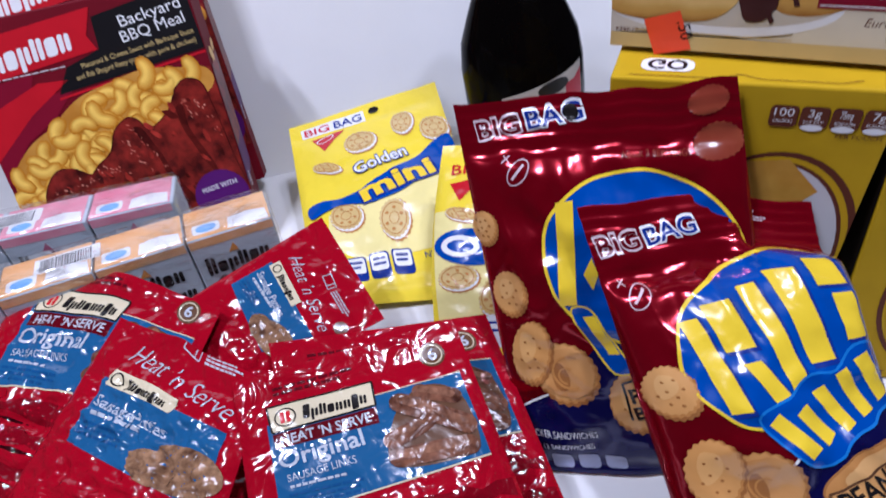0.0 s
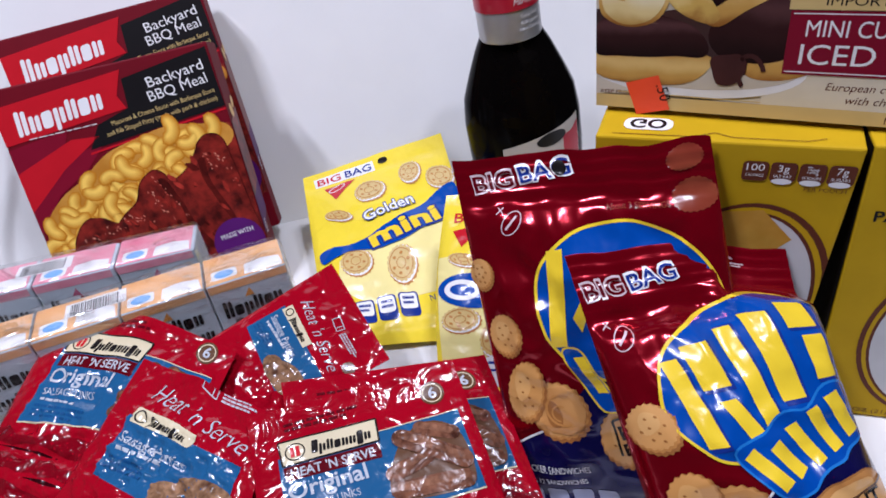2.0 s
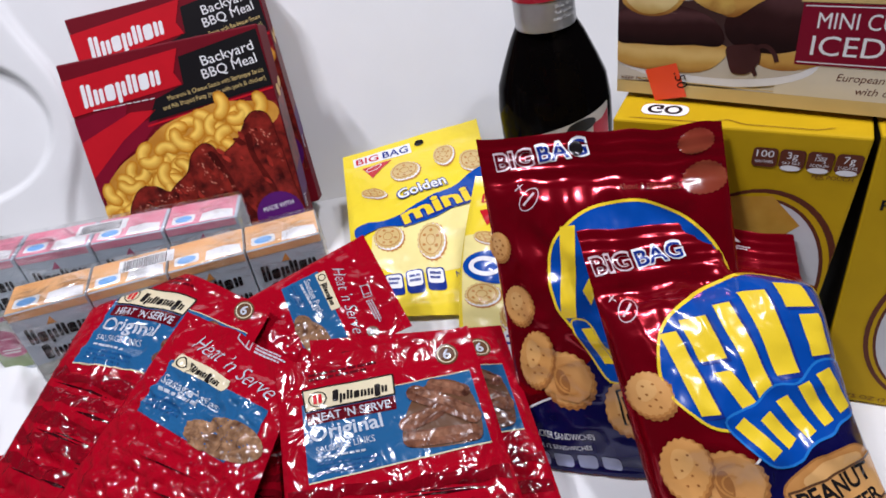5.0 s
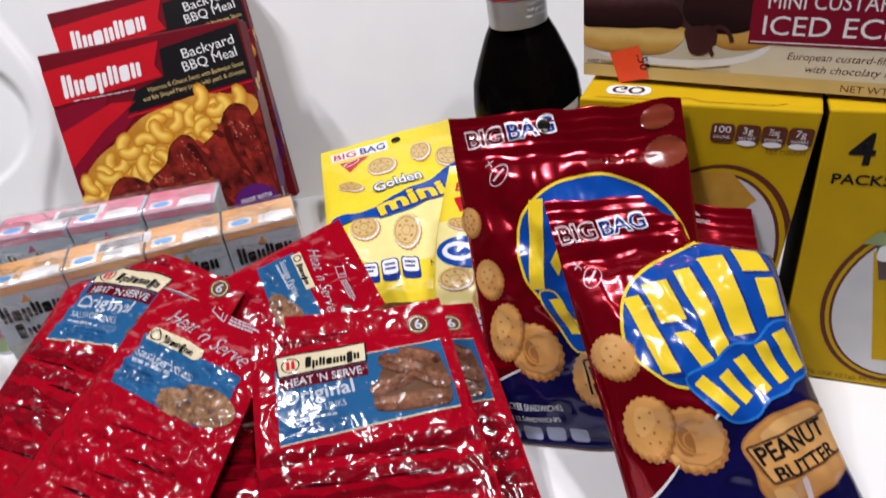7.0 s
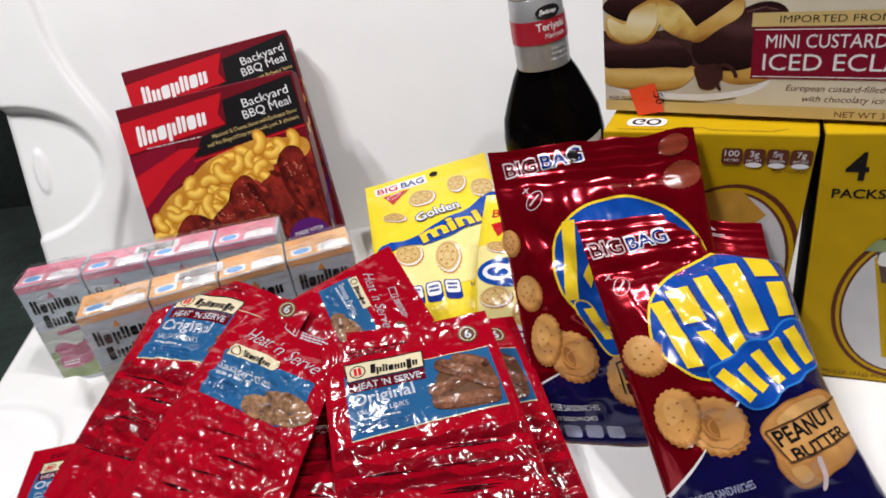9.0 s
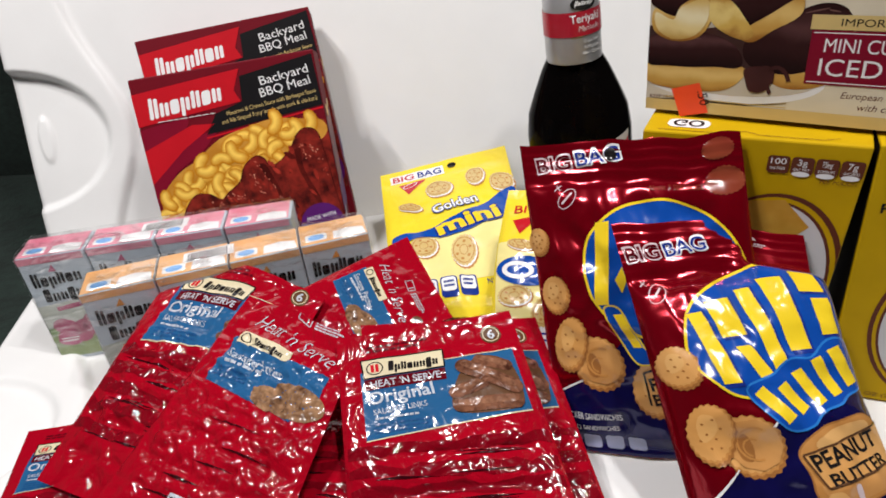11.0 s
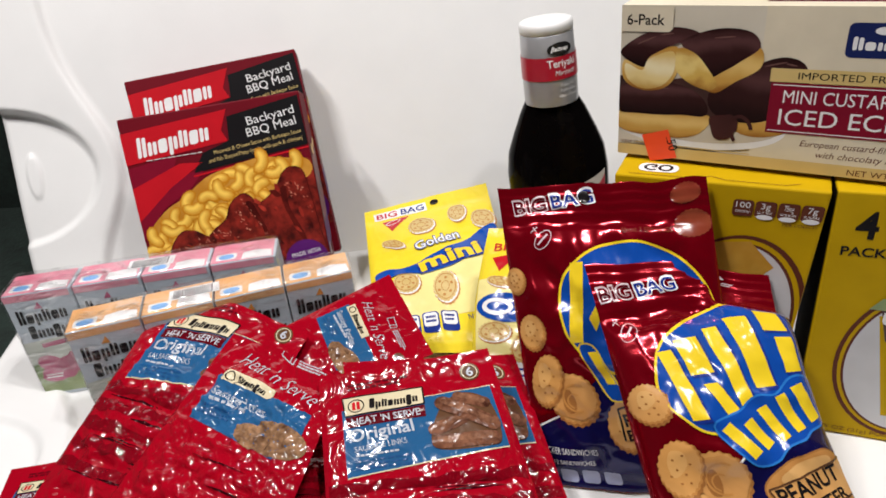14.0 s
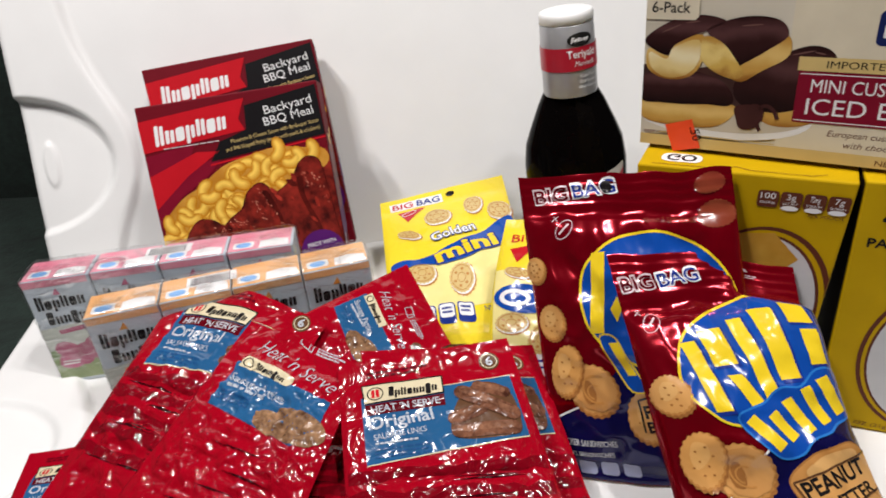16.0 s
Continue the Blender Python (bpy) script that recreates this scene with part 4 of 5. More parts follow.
snack2_f.put("brand_patch", rounded(36, 74, 62, 84, 3), C_WHITE, 7, parent=ov)
snack2_f.put("leaf_print", [[(28, 74), (34, 66), (54, 66), (48, 74)]], C_GREEN, 7, parent=ov)
snack2_f.put("small_lettering", written("4-0.75 OZ (21g) POUCHES", 8, 169.5, 2.8, 60), C_BROWN, 1)

# ---- eclair carton ----
ecl_f.put("backdrop_print", [[(0, 0), (80, 0), (80, 82), (0, 86)]], C_SHADE, 1)
lid = ecl_t.put("title_panel", rect(78, 12, 150, 38), C_WINE, 1, "wine red panel on the carton's top")
ecl_t.put("panel_line", rect(80, 14, 148, 14.6) + rect(80, 35.4, 148, 36), C_WHITE, 2, parent=lid)
ecl_f.put("pale_ground", [[(80, 0), (234, 0), (234, 92), (80, 90)]], CREAM_CARD, 1)
plate = ecl_f.put("plate_print", oval(46, 69, 52, 16, 1, 40), C_WHITE, 2, "white printed plate")
ecl_f.put("plate_rim_print", oval(46, 67.5, 50, 13, 1, 40), C_PLATE, 3, parent=plate)


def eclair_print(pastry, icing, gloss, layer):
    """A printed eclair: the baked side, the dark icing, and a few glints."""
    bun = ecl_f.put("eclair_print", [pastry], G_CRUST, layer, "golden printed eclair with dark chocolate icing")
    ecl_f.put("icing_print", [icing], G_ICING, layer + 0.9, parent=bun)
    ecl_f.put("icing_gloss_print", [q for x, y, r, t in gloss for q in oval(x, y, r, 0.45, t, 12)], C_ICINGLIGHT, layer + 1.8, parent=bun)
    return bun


ecl_f.put("plate_shade_print", [blob([(0.5, 42), (20, 44), (48, 40), (70, 38), (96, 40), (100, 52), (88, 66), (70, 72), (52, 64), (20, 56), (0.5, 56)])], C_CHOC, 3.6)
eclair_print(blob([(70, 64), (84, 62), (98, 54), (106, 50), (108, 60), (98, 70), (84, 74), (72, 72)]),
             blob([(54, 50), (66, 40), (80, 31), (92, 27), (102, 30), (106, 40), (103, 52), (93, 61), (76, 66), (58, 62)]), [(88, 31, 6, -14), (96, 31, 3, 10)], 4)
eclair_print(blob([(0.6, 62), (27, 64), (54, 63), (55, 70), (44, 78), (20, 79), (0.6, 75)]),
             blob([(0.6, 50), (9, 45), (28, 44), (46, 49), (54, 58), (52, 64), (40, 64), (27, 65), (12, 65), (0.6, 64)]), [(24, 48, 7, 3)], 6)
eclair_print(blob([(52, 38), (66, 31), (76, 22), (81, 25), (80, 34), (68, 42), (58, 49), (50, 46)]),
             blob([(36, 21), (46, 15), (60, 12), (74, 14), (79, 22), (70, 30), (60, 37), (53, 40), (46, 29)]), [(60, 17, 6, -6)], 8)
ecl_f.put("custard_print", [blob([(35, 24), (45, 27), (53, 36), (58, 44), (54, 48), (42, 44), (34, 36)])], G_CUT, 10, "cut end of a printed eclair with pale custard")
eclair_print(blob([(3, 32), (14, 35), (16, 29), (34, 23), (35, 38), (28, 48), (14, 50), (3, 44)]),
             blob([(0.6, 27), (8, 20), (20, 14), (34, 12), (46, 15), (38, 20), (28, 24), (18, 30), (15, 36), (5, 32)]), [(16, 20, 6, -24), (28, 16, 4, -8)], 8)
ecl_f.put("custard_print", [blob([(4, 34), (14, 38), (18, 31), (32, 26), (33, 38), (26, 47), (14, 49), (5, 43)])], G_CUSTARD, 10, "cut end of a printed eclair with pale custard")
ecl_f.put("sauce_print", [blob([(56, 64), (66, 62), (72, 66), (68, 76), (60, 77), (57, 71)])], C_CHOCMID, 9.8)
ecl_f.put("icing_curl_print", ring(74, 71, 4.5, 8, 2.2, -14, 20)[8:20] + ring(66, 70, 4, 7, 1.8, 10, 20)[9:20], C_CHOCMID, 10)
corner = ecl_f.put("corner_patch", [[(0.6, 0.6), (31, 0.6), (31, 13), (29, 15), (0.6, 15)]], CREAM_CARD, 11)
ecl_f.put("lettering", written("6-Pack", 4, 11, 6, 22, fat=0.01), C_BLACK, 12, parent=corner)
red = ecl_f.put("title_panel", rect(87, 41, 234, 70), C_WINE, 6.5, "wine red title panel")
ecl_f.put("panel_line", rect(88, 42, 234, 42.5) + rect(88, 68.5, 234, 69), C_WHITE, 7.3, parent=red)
gold = ecl_f.put("gold_strip", rect(86, 33, 234, 40.6), C_GOLD, 6.5, "gold strip")
ecl_f.put("lettering", written("IMPORTED FROM", 100, 38.6, 3.8, 52), C_BLACK, 7.3, parent=gold)
ecl_f.put("lettering", written("MINI CUSTARD-FILLED", 94, 52.3, 7.2, 86), C_WHITE, 7.3, parent=red)
ecl_f.put("lettering", written("ICED ECLAIRS", 93, 65, 9.2, 86), C_WHITE, 7.3, parent=red)
ecl_f.put("small_lettering", written("European custard-filled pastries", 106, 77, 3.6, 66, shear=0.25), C_BROWN, 2)
ecl_f.put("small_lettering", written("with chocolaty icing", 115, 83, 3.6, 44, shear=0.25), C_BROWN, 2)
ecl_f.put("gold_band", rect(0.5, 86, 234, 93), C_GOLD, 2)
ecl_f.put("small_lettering", written("NET WT 3 OZ", 132, 91.6, 3.4, 34), C_BROWN, 3)
ecl_f.put("small_lettering", written("KEEP FROZEN", 3, 85.4, 2, 20), C_BROWN, 3)
ecl_f.put("thin_line", bar(12, 84, 80, 85, 0.5), C_GOLD, 5)
patch = ecl_f.put("brand_patch", rounded(120, 8, 160, 26, 3), C_NAVY, 2, "navy brand patch")
ecl_f.put("brand_mark", word_shape(123, 22, 34, 7, 6, 0, 0.0, 8) + oval(136, 12, 4, 2), C_WHITE, 3, parent=patch)
tag = ecl_f.put("price_sticker", [[(16, 79), (32, 74), (38.5, 92), (22, 96)]], C_ORANGE, 13, "orange price sticker")
ecl_f.put("sticker_lettering", written(".50", 31, 79.5, 5.4, 9, 72), C_BLACK, 14, parent=tag)

# ---- juice boxes in their wraps ----
def juice_art(set_, top_ink, fruit_ink, seed):
    ob, f, t, r, l = set_
    rng = random.Random(seed)
    t.put("top_print", rect(0.5, 0.5, 49, 30.5), top_ink, 1)
    t.put("straw_patch", rounded(4, 4, 20, 14, 2), C_WHITE, 2)
    t.put("white_top_print", [[(24, 2), (48, 1), (47, 12), (36, 15), (25, 13)]], C_WHITE, 2)
    t.put("straw_hole_print", oval(12, 9, 6, 4), C_LIGHTBLUE, 3)
    for face, w in ((f, 49.5), (l, 31)):
        face.put("top_band", rect(0.4, 0.4, w - 0.4, 6 if w > 40 else 4), top_ink, 1)
        k = w / 49.5
        face.put("haze_print", [[(0.4, 44), (w - 0.4, 40), (w - 0.4, 70), (0.4, 70)]], C_HAZE, 0.7)
        face.put("meadow_print", [[(0.4, 66), (w * 0.3, 62), (w * 0.7, 67), (w - 0.4, 63), (w - 0.4, 94), (0.4, 94)]], C_GREEN, 1)
        face.put("grass_print", [[(0.4, 88), (w - 0.4, 84), (w - 0.4, 94.4), (0.4, 94.4)]], C_GREEN, 2)
        face.put("brand_mark", word_shape(5 * k, 27, 38 * k, 13, 6, -4, 0.1, 5) + word_shape(9 * k, 41, 37 * k, 12, 6, -4, 0.1, 9), C_BLACK, 3, "dark brand mark")
        face.put("leaf_print", [[(20 * k, 14), (24 * k, 8), (26 * k, 14)]], fruit_ink, 3)
        face.put("flavour_banner", bar(14 * k, 48, 42 * k, 45, 4), fruit_ink, 3)
        blobs = []
        for q in range(9):
            blobs += oval((24 + rng.uniform(-12, 14)) * k, 68 + rng.uniform(-9, 9), 7 * k + 1, 7, 0, 16)
        for q in range(3):
            face.put("fruit_print", blobs[q::3], fruit_ink, 3 + q * 0.6)
        face.put("flavour_badge", oval(14 * k, 78, 10 * k, 5.5), fruit_ink, 6)
        face.put("small_writing", bars(7 * k, 75.5, 14 * k, 5, 2, 4), C_WHITE, 7)


for k, s in enumerate(front_juice):
    juice_art(s, C_ORANGETOP, C_ORANGEFRUIT, 30 + k)
for k, s in enumerate(back_juice):
    juice_art(s, C_PINKTOP, C_GRAPE, 40 + k)
for s, x in ((back_juice[2], -14), (front_juice[1], 18)):
    code = s[2].put("barcode_label", rect(x, 13, x + 36, 27), C_WHITE, 4, "white barcode label")
    s[2].put("barcode_print", barcode(x + 3, 14, 29, 11.5, 3), C_BLACK, 5, parent=code)

# ---- clear shrink wrap round the juice packs ----
def clear_film():
    m = bpy.data.materials.new("clear_wrap")
    m.use_nodes = True
    nt = m.node_tree
    nt.nodes.remove(nt.nodes["Principled BSDF"])
    mixer = nt.nodes.new("ShaderNodeMixShader")
    clear = nt.nodes.new("ShaderNodeBsdfTransparent")
    gloss = nt.nodes.new("ShaderNodeBsdfGlossy")
    gloss.inputs["Roughness"].default_value = 0.14
    tc = nt.nodes.new("ShaderNodeTexCoord")
    mp = nt.nodes.new("ShaderNodeMapping")
    mp.inputs["Scale"].default_value = (1, 1, 3.0)
    n = nt.nodes.new("ShaderNodeTexNoise")
    n.inputs["Scale"].default_value, n.inputs["Detail"].default_value, n.inputs["Distortion"].default_value = 45, 3, 1.5
    ramp = nt.nodes.new("ShaderNodeValToRGB")
    ramp.color_ramp.elements[0].position, ramp.color_ramp.elements[1].position = 0.45, 0.72
    ramp.color_ramp.elements[0].color, ramp.color_ramp.elements[1].color = (0.06, 0.06, 0.06, 1), (0.40, 0.40, 0.40, 1)
    bp = nt.nodes.new("ShaderNodeBump")
    bp.inputs["Strength"].default_value, bp.inputs["Distance"].default_value = 0.65, 0.004
    nt.links.new(tc.outputs["Object"], mp.inputs["Vector"])
    nt.links.new(mp.outputs[0], n.inputs["Vector"])
    nt.links.new(n.outputs["Fac"], ramp.inputs[0])
    nt.links.new(n.outputs["Fac"], bp.inputs["Height"])
    nt.links.new(bp.outputs[0], gloss.inputs["Normal"])
    nt.links.new(ramp.outputs[0], mixer.inputs[0])
    nt.links.new(clear.outputs[0], mixer.inputs[1])
    nt.links.new(gloss.outputs[0], mixer.inputs[2])
    nt.links.new(mixer.outputs[0], nt.nodes["Material Output"].inputs[0])
    return m


WRAP = clear_film()


def shrink_wrap(start, along, count, label, each=0.0506, tall=0.0985):
    inward = Vector((-along.y, along.x, 0))
    w, d, h = each * count + 0.002, 0.0355, tall
    mid = start + along * (w / 2 - 0.0015) + inward * (d / 2 - 0.0022)
    ob = thing("shrink_wrap", (mid.x, mid.y, 0.0002), label, "plastic wrap", "juice pack wraps")
    bm = box_bm((w, d, h), (0, 0, 0), 0.004, segments=3)
    bmesh.ops.subdivide_edges(bm, edges=[e for e in bm.edges if e.calc_length() > 0.02], cuts=12, use_grid_fill=True)
    for v in bm.verts:
        v.co += v.normal * 0.0009 * noise.noise(v.co * 70) if abs(v.co.z) < h / 2 - 0.003 else v.normal * 0
    bm.faces.ensure_lookup_table()
    m = Matrix((along, inward, Vector((0, 0, 1)))).transposed().to_4x4()
    bmesh.ops.transform(bm, matrix=Matrix.Translation((0, 0, h / 2)) @ m, verts=bm.verts)
    for f in bm.faces:
        f.smooth = True
    part("film", bm, WRAP, ob)
    # the welded seam that runs along the top
    verts, faces = [], []
    for k in range(41):
        x = -w / 2 + 0.004 + (w - 0.008) * k / 40
        y = -0.004 + 0.0012 * noise.noise(Vector((k * 0.3, count, w * 50)))
        for dy, dz in ((-0.0035, 0.0004), (0.0, 0.0016 + 0.0006 * math.sin(k * 1.7)), (0.0035, 0.0004)):
            verts.append(m @ Vector((x, y + dy, 0)) + Vector((0, 0, h + dz)))
    for k in range(40):
        for q in range(2):
            a = 3 * k + q
            faces.append((a, a + 3, a + 4, a + 1))
    part("seam", mesh_of(verts, faces), WRAP, ob)


shrink_wrap(Vector((-0.243, 0.395, 0)), jex, 4, "clear crinkled shrink wrap round the orange juice boxes")
shrink_wrap(Vector((-0.322, 0.440, 0)), bex, 4, "clear crinkled shrink wrap round the pink juice boxes", 0.0522, 0.1015)

# ---- bottle labels ----
def bottle_face(radius_at, turn, squash=1.0):
    def place(x, y, lift):
        z = y / 1000
        r = radius_at(z) + (lift + 0.2) / 1000
        a = radians(-90 + turn) + (x / 1000) / max(radius_at(z), 0.01)
        return Vector((r * math.cos(a), squash * r * math.sin(a), z))
    return Face(bottle, place, 3.0)


neck = bottle_face(lambda z: 0.0237 if z < 0.19 else 0.0237 - (z - 0.19) * 0.032, 24)
NECK_RED = mat("sleeve_red", (0.42, 0.012, 0.03), 0.3, coat=0.3)
NECK_WHITE = mat("sleeve_white", (0.78, 0.78, 0.78), 0.35)
NECK_BLACK = mat("sleeve_black", (0.012, 0.012, 0.012), 0.3)
full = 2 * math.pi * 23.7
neck.put("red_band", rect(-full / 2, 183, full / 2, 202.5), NECK_RED, 1, "red band on the sleeve")


def upright(polys, y0):
    return [[(x, y0 - y) for x, y in p] for p in polys]


neck.put("lettering", upright(written("Teriyaki", -12, 0, 6.2, 26, fat=0.015), 194), NECK_WHITE, 2)
neck.put("script_lettering", upright(written("Marinade", -6, 0, 4.2, 19, shear=0.3), 187), NECK_WHITE, 2)
neck.put("brand_oval", oval(0, 208.5, 11, 5.6), NECK_BLACK, 2, "black brand oval")
neck.put("brand_mark", upright(word_shape(-8, 0, 15, 4.2, 6, 0, 0.3, 2), 207), NECK_WHITE, 3)
neck.put("small_lettering", upright(written("Shake Well", -2, 0, 2.6, 15) + written("Refrigerate", -2, 4.6, 2.6, 16) + written("After Opening", -4, 9.2, 2.6, 20), 177), NECK_WHITE, 1)
prof = [(0.0, 0.036), (0.004, 0.042), (0.02, 0.0445), (0.07, 0.0462), (0.095, 0.0462), (0.115, 0.0435), (0.132, 0.0370)]


def body_radius(z):
    for (z0, r0), (z1, r1) in zip(prof, prof[1:]):
        if z <= z1:
            return r0 + (r1 - r0) * max(0, z - z0) / (z1 - z0)
    return 0.034


low = bottle_face(body_radius, 18, 0.72)
low.put("body_label", [[(-34, 22), (34, 22), (36, 96), (-34, 80)]], mat("label_silver", (0.50, 0.47, 0.42), 0.35), 1.5, "silver label with a slanting top edge")
low.put("label_red_print", [[(14, 22), (33, 22), (35, 90), (26, 84), (16, 82)]], NECK_RED, 2.2)
low.put("brand_oval", oval(6, 83, 13, 5.5, 8), NECK_BLACK, 2.5)

# ---- cracker bags ----
I_BLUSH = film("blush_white_ink", (0.62, 0.50, 0.52), 0.25)
I_FILLING = film("peanut_filling_ink", (0.44, 0.19, 0.05), 0.25, second=(0.60, 0.32, 0.11))
I_RIBBONEDGE = film("ribbon_edge_ink", (0.02, 0.16, 0.50), 0.2)
# print by the folded seal, the fold's shade mixed into its colour
I_DIMMED = film("dimmed_print_ink", (0.17, 0.018, 0.012), 0.2, second=(0.24, 0.06, 0.025), bump=0.6, scale=34)


def slant(x, y, w_, h_, lean=0.3):
    """A tall block that leans."""
    return [[(x, y), (x + w_, y - w_ * 0.12), (x + w_ + lean * h_, y + h_ - w_ * 0.12), (x + lean * h_, y + h_)]]


def bag_title(face, x0, y0, x1, y1, size, turn):
    """The two-tone BIG BAG title with its pale and dark outlines."""
    face.put("lettering_outline", written("BIG", x0 - 0.6, y0 + 0.3, size + 0.8, x1 - x0 - 2, turn, fat=0.06), I_BLUSH, 1.4)
    face.put("lettering", written("BIG", x0, y0, size, x1 - x0 - 3.5, turn, fat=0.012), I_WINE, 2.2)
    face.put("lettering_outline", written("BAG", x1 - 0.9, y1 + 0.3, size + 0.8, (x1 - x0) * 1.16, turn, fat=0.06), I_WHITE, 1.4)
    face.put("lettering", written("BAG", x1, y1, size - 0.2, (x1 - x0) * 1.08, turn, fat=0.012), I_DEEP, 2.2)


def maker_oval(face, x, y):
    face.put("maker_mark", ring(x, y, 7, 3.8, 0.5, -50, 24) + bar(x - 3.5, y + 3.2, x + 3.2, y - 3.6, 1.1) + bar(x - 7.5, y - 5, x - 3, y - 8.5, 0.5) + bar(x - 6, y - 8.5, x - 3.5, y - 5, 0.5), I_BLUSH, 1, "small white maker's oval")


def sandwich(face, x, y, a, b, layer=2):
    """A printed open sandwich: a rim, the filling with its swirl and shade."""
    biscuit(face, x, y, a, b, 0, layer)
    fill = face.put("filling_print", scalloped(x + 1.5, y - 0.5, a * 0.80, b * 0.80, 0, 9, 0.03), I_FILLING, layer + 3, "peanut butter filling")
    face.put("filling_shade_print", [blob([(x - a * 0.4, y - b * 0.2), (x - a * 0.1, y - b * 0.35), (x + a * 0.1, y + b * 0.1), (x, y + b * 0.5), (x - a * 0.35, y + b * 0.4)])], I_TANEDGE, layer + 3.5, parent=fill)
    face.put("filling_swirl_print", ring(x + 2.5, y - 1, a * 0.5, b * 0.48, 1.2, 20, 22)[3:17] + ring(x + 1, y + 1, a * 0.25, b * 0.24, 0.9, 60, 18)[2:12], I_TANMID, layer + 4, parent=fill)


def back_bag_art(face):
    """The bag that stands behind: its disc and mark are half hidden."""
    w, h = face.width, face.height
    navy = face.put("navy_foot", [[(0.3, 160), (22, 148), (40, 132), (54, 118), (80, 112), (w - 0.3, 104), (w - 0.3, h - 0.3), (0.3, h - 0.3)]], NAVY_FILM, 1, "navy blue foot of the bag")
    face.put("white_edge", bar(0.5, 160, 22, 148, 1.2) + bar(22, 148, 40, 132, 1.0), I_WHITE, 2, parent=navy)
    bag_title(face, 10, 18, 35, 15, 8.6, -6)
    face.put("hang_hole", oval(56, 9, 3.6, 4.0, 0, 16), I_BLACK, 3, "dark hang hole")
    face.put("small_lettering", written("About 3 SERVINGS", 76, 31, 3.0, 31), I_DIMMED, 1)
    face.put("cracker_print", scalloped(119, 27, 11, 8, -10), I_DIMMED, 1, "printed cracker across the crumpled seal")
    face.put("cracker_print", scalloped(117, 9, 9, 6, -10), I_DIMMED, 1)
    maker_oval(face, 27, 35)
    outline = blob([(34, 78), (38, 60), (52, 46), (68, 39), (88, 38), (108, 47), (122, 66), (124, 92), (108, 116), (80, 122), (52, 112), (38, 98)], 6)
    disc = face.put("blue_disc", [outline], I_BLUE, 2, "bright blue disc with a yellow outline")
    face.put("yellow_outline", rim(outline, 1.6), I_YELLOW, 2.6, parent=disc)
    face.put("brand_mark", slant(43, 50, 8.5, 50, -0.12) + [[(51, 84), (56, 76), (58, 84), (54, 92)]], I_YELLOW, 3.4, "yellow brand mark of plain leaning blocks")
    ribbon = blob([(42, 103), (50, 101), (56, 112), (62, 124), (68, 132), (58, 134), (50, 122)])
    sub = face.put("blue_ribbon", [ribbon], I_BLUE, 3.6, "blue ribbon below the brand mark")
    face.put("ribbon_edge", rim(ribbon, 1.0), I_YELLOW, 3.3, parent=sub)
    face.put("brand_mark", slant(47, 105, 5.5, 20, 0.45), I_YELLOW, 4.4)
    biscuit(face, 5, 62, 7, 9, 20, 2)
    biscuit(face, 12, 95, 9, 12, 15, 2)
    sandwich(face, 33, 136, 16, 17)
    biscuit(face, 18, 125, 10, 18, 18, 7)
    biscuit(face, 66, 150, 14, 18, 10, 2)
    sign = face.put("flavour_panel", [[(60, 140), (76, 134), (76, 156), (62, 160)]], I_TAN, 5, "flavour panel on a printed cracker")
    face.put("panel_line", bar(60, 140, 76, 134, 1.3) + bar(60, 140, 62, 160, 1.3), I_BLACK, 6, parent=sign)
    face.put("lettering", written("P", 63.5, 151, 7.5, 5.5, -12, fat=0.03) + written("B", 64.5, 160, 6.5, 5.5, -12, fat=0.03), I_BLACK, 6, parent=sign)
    face.put("lettering", written("CRACKER SANDWICHES", 3, 174, 4.0, 40, -3), I_WHITE, 2)
    face.put("small_lettering", written("PER 12 SANDWICHES", 6, 181, 3.0, 34, -3), I_WHITE, 2)
    for q in range(4):
        face.put("nutrition_tab", rounded(2 + 14 * q, 184 - 0.5 * q, 13 + 14 * q, 193 - 0.5 * q, 2), I_FOOTGREY, 2, "pale nutrition tab")


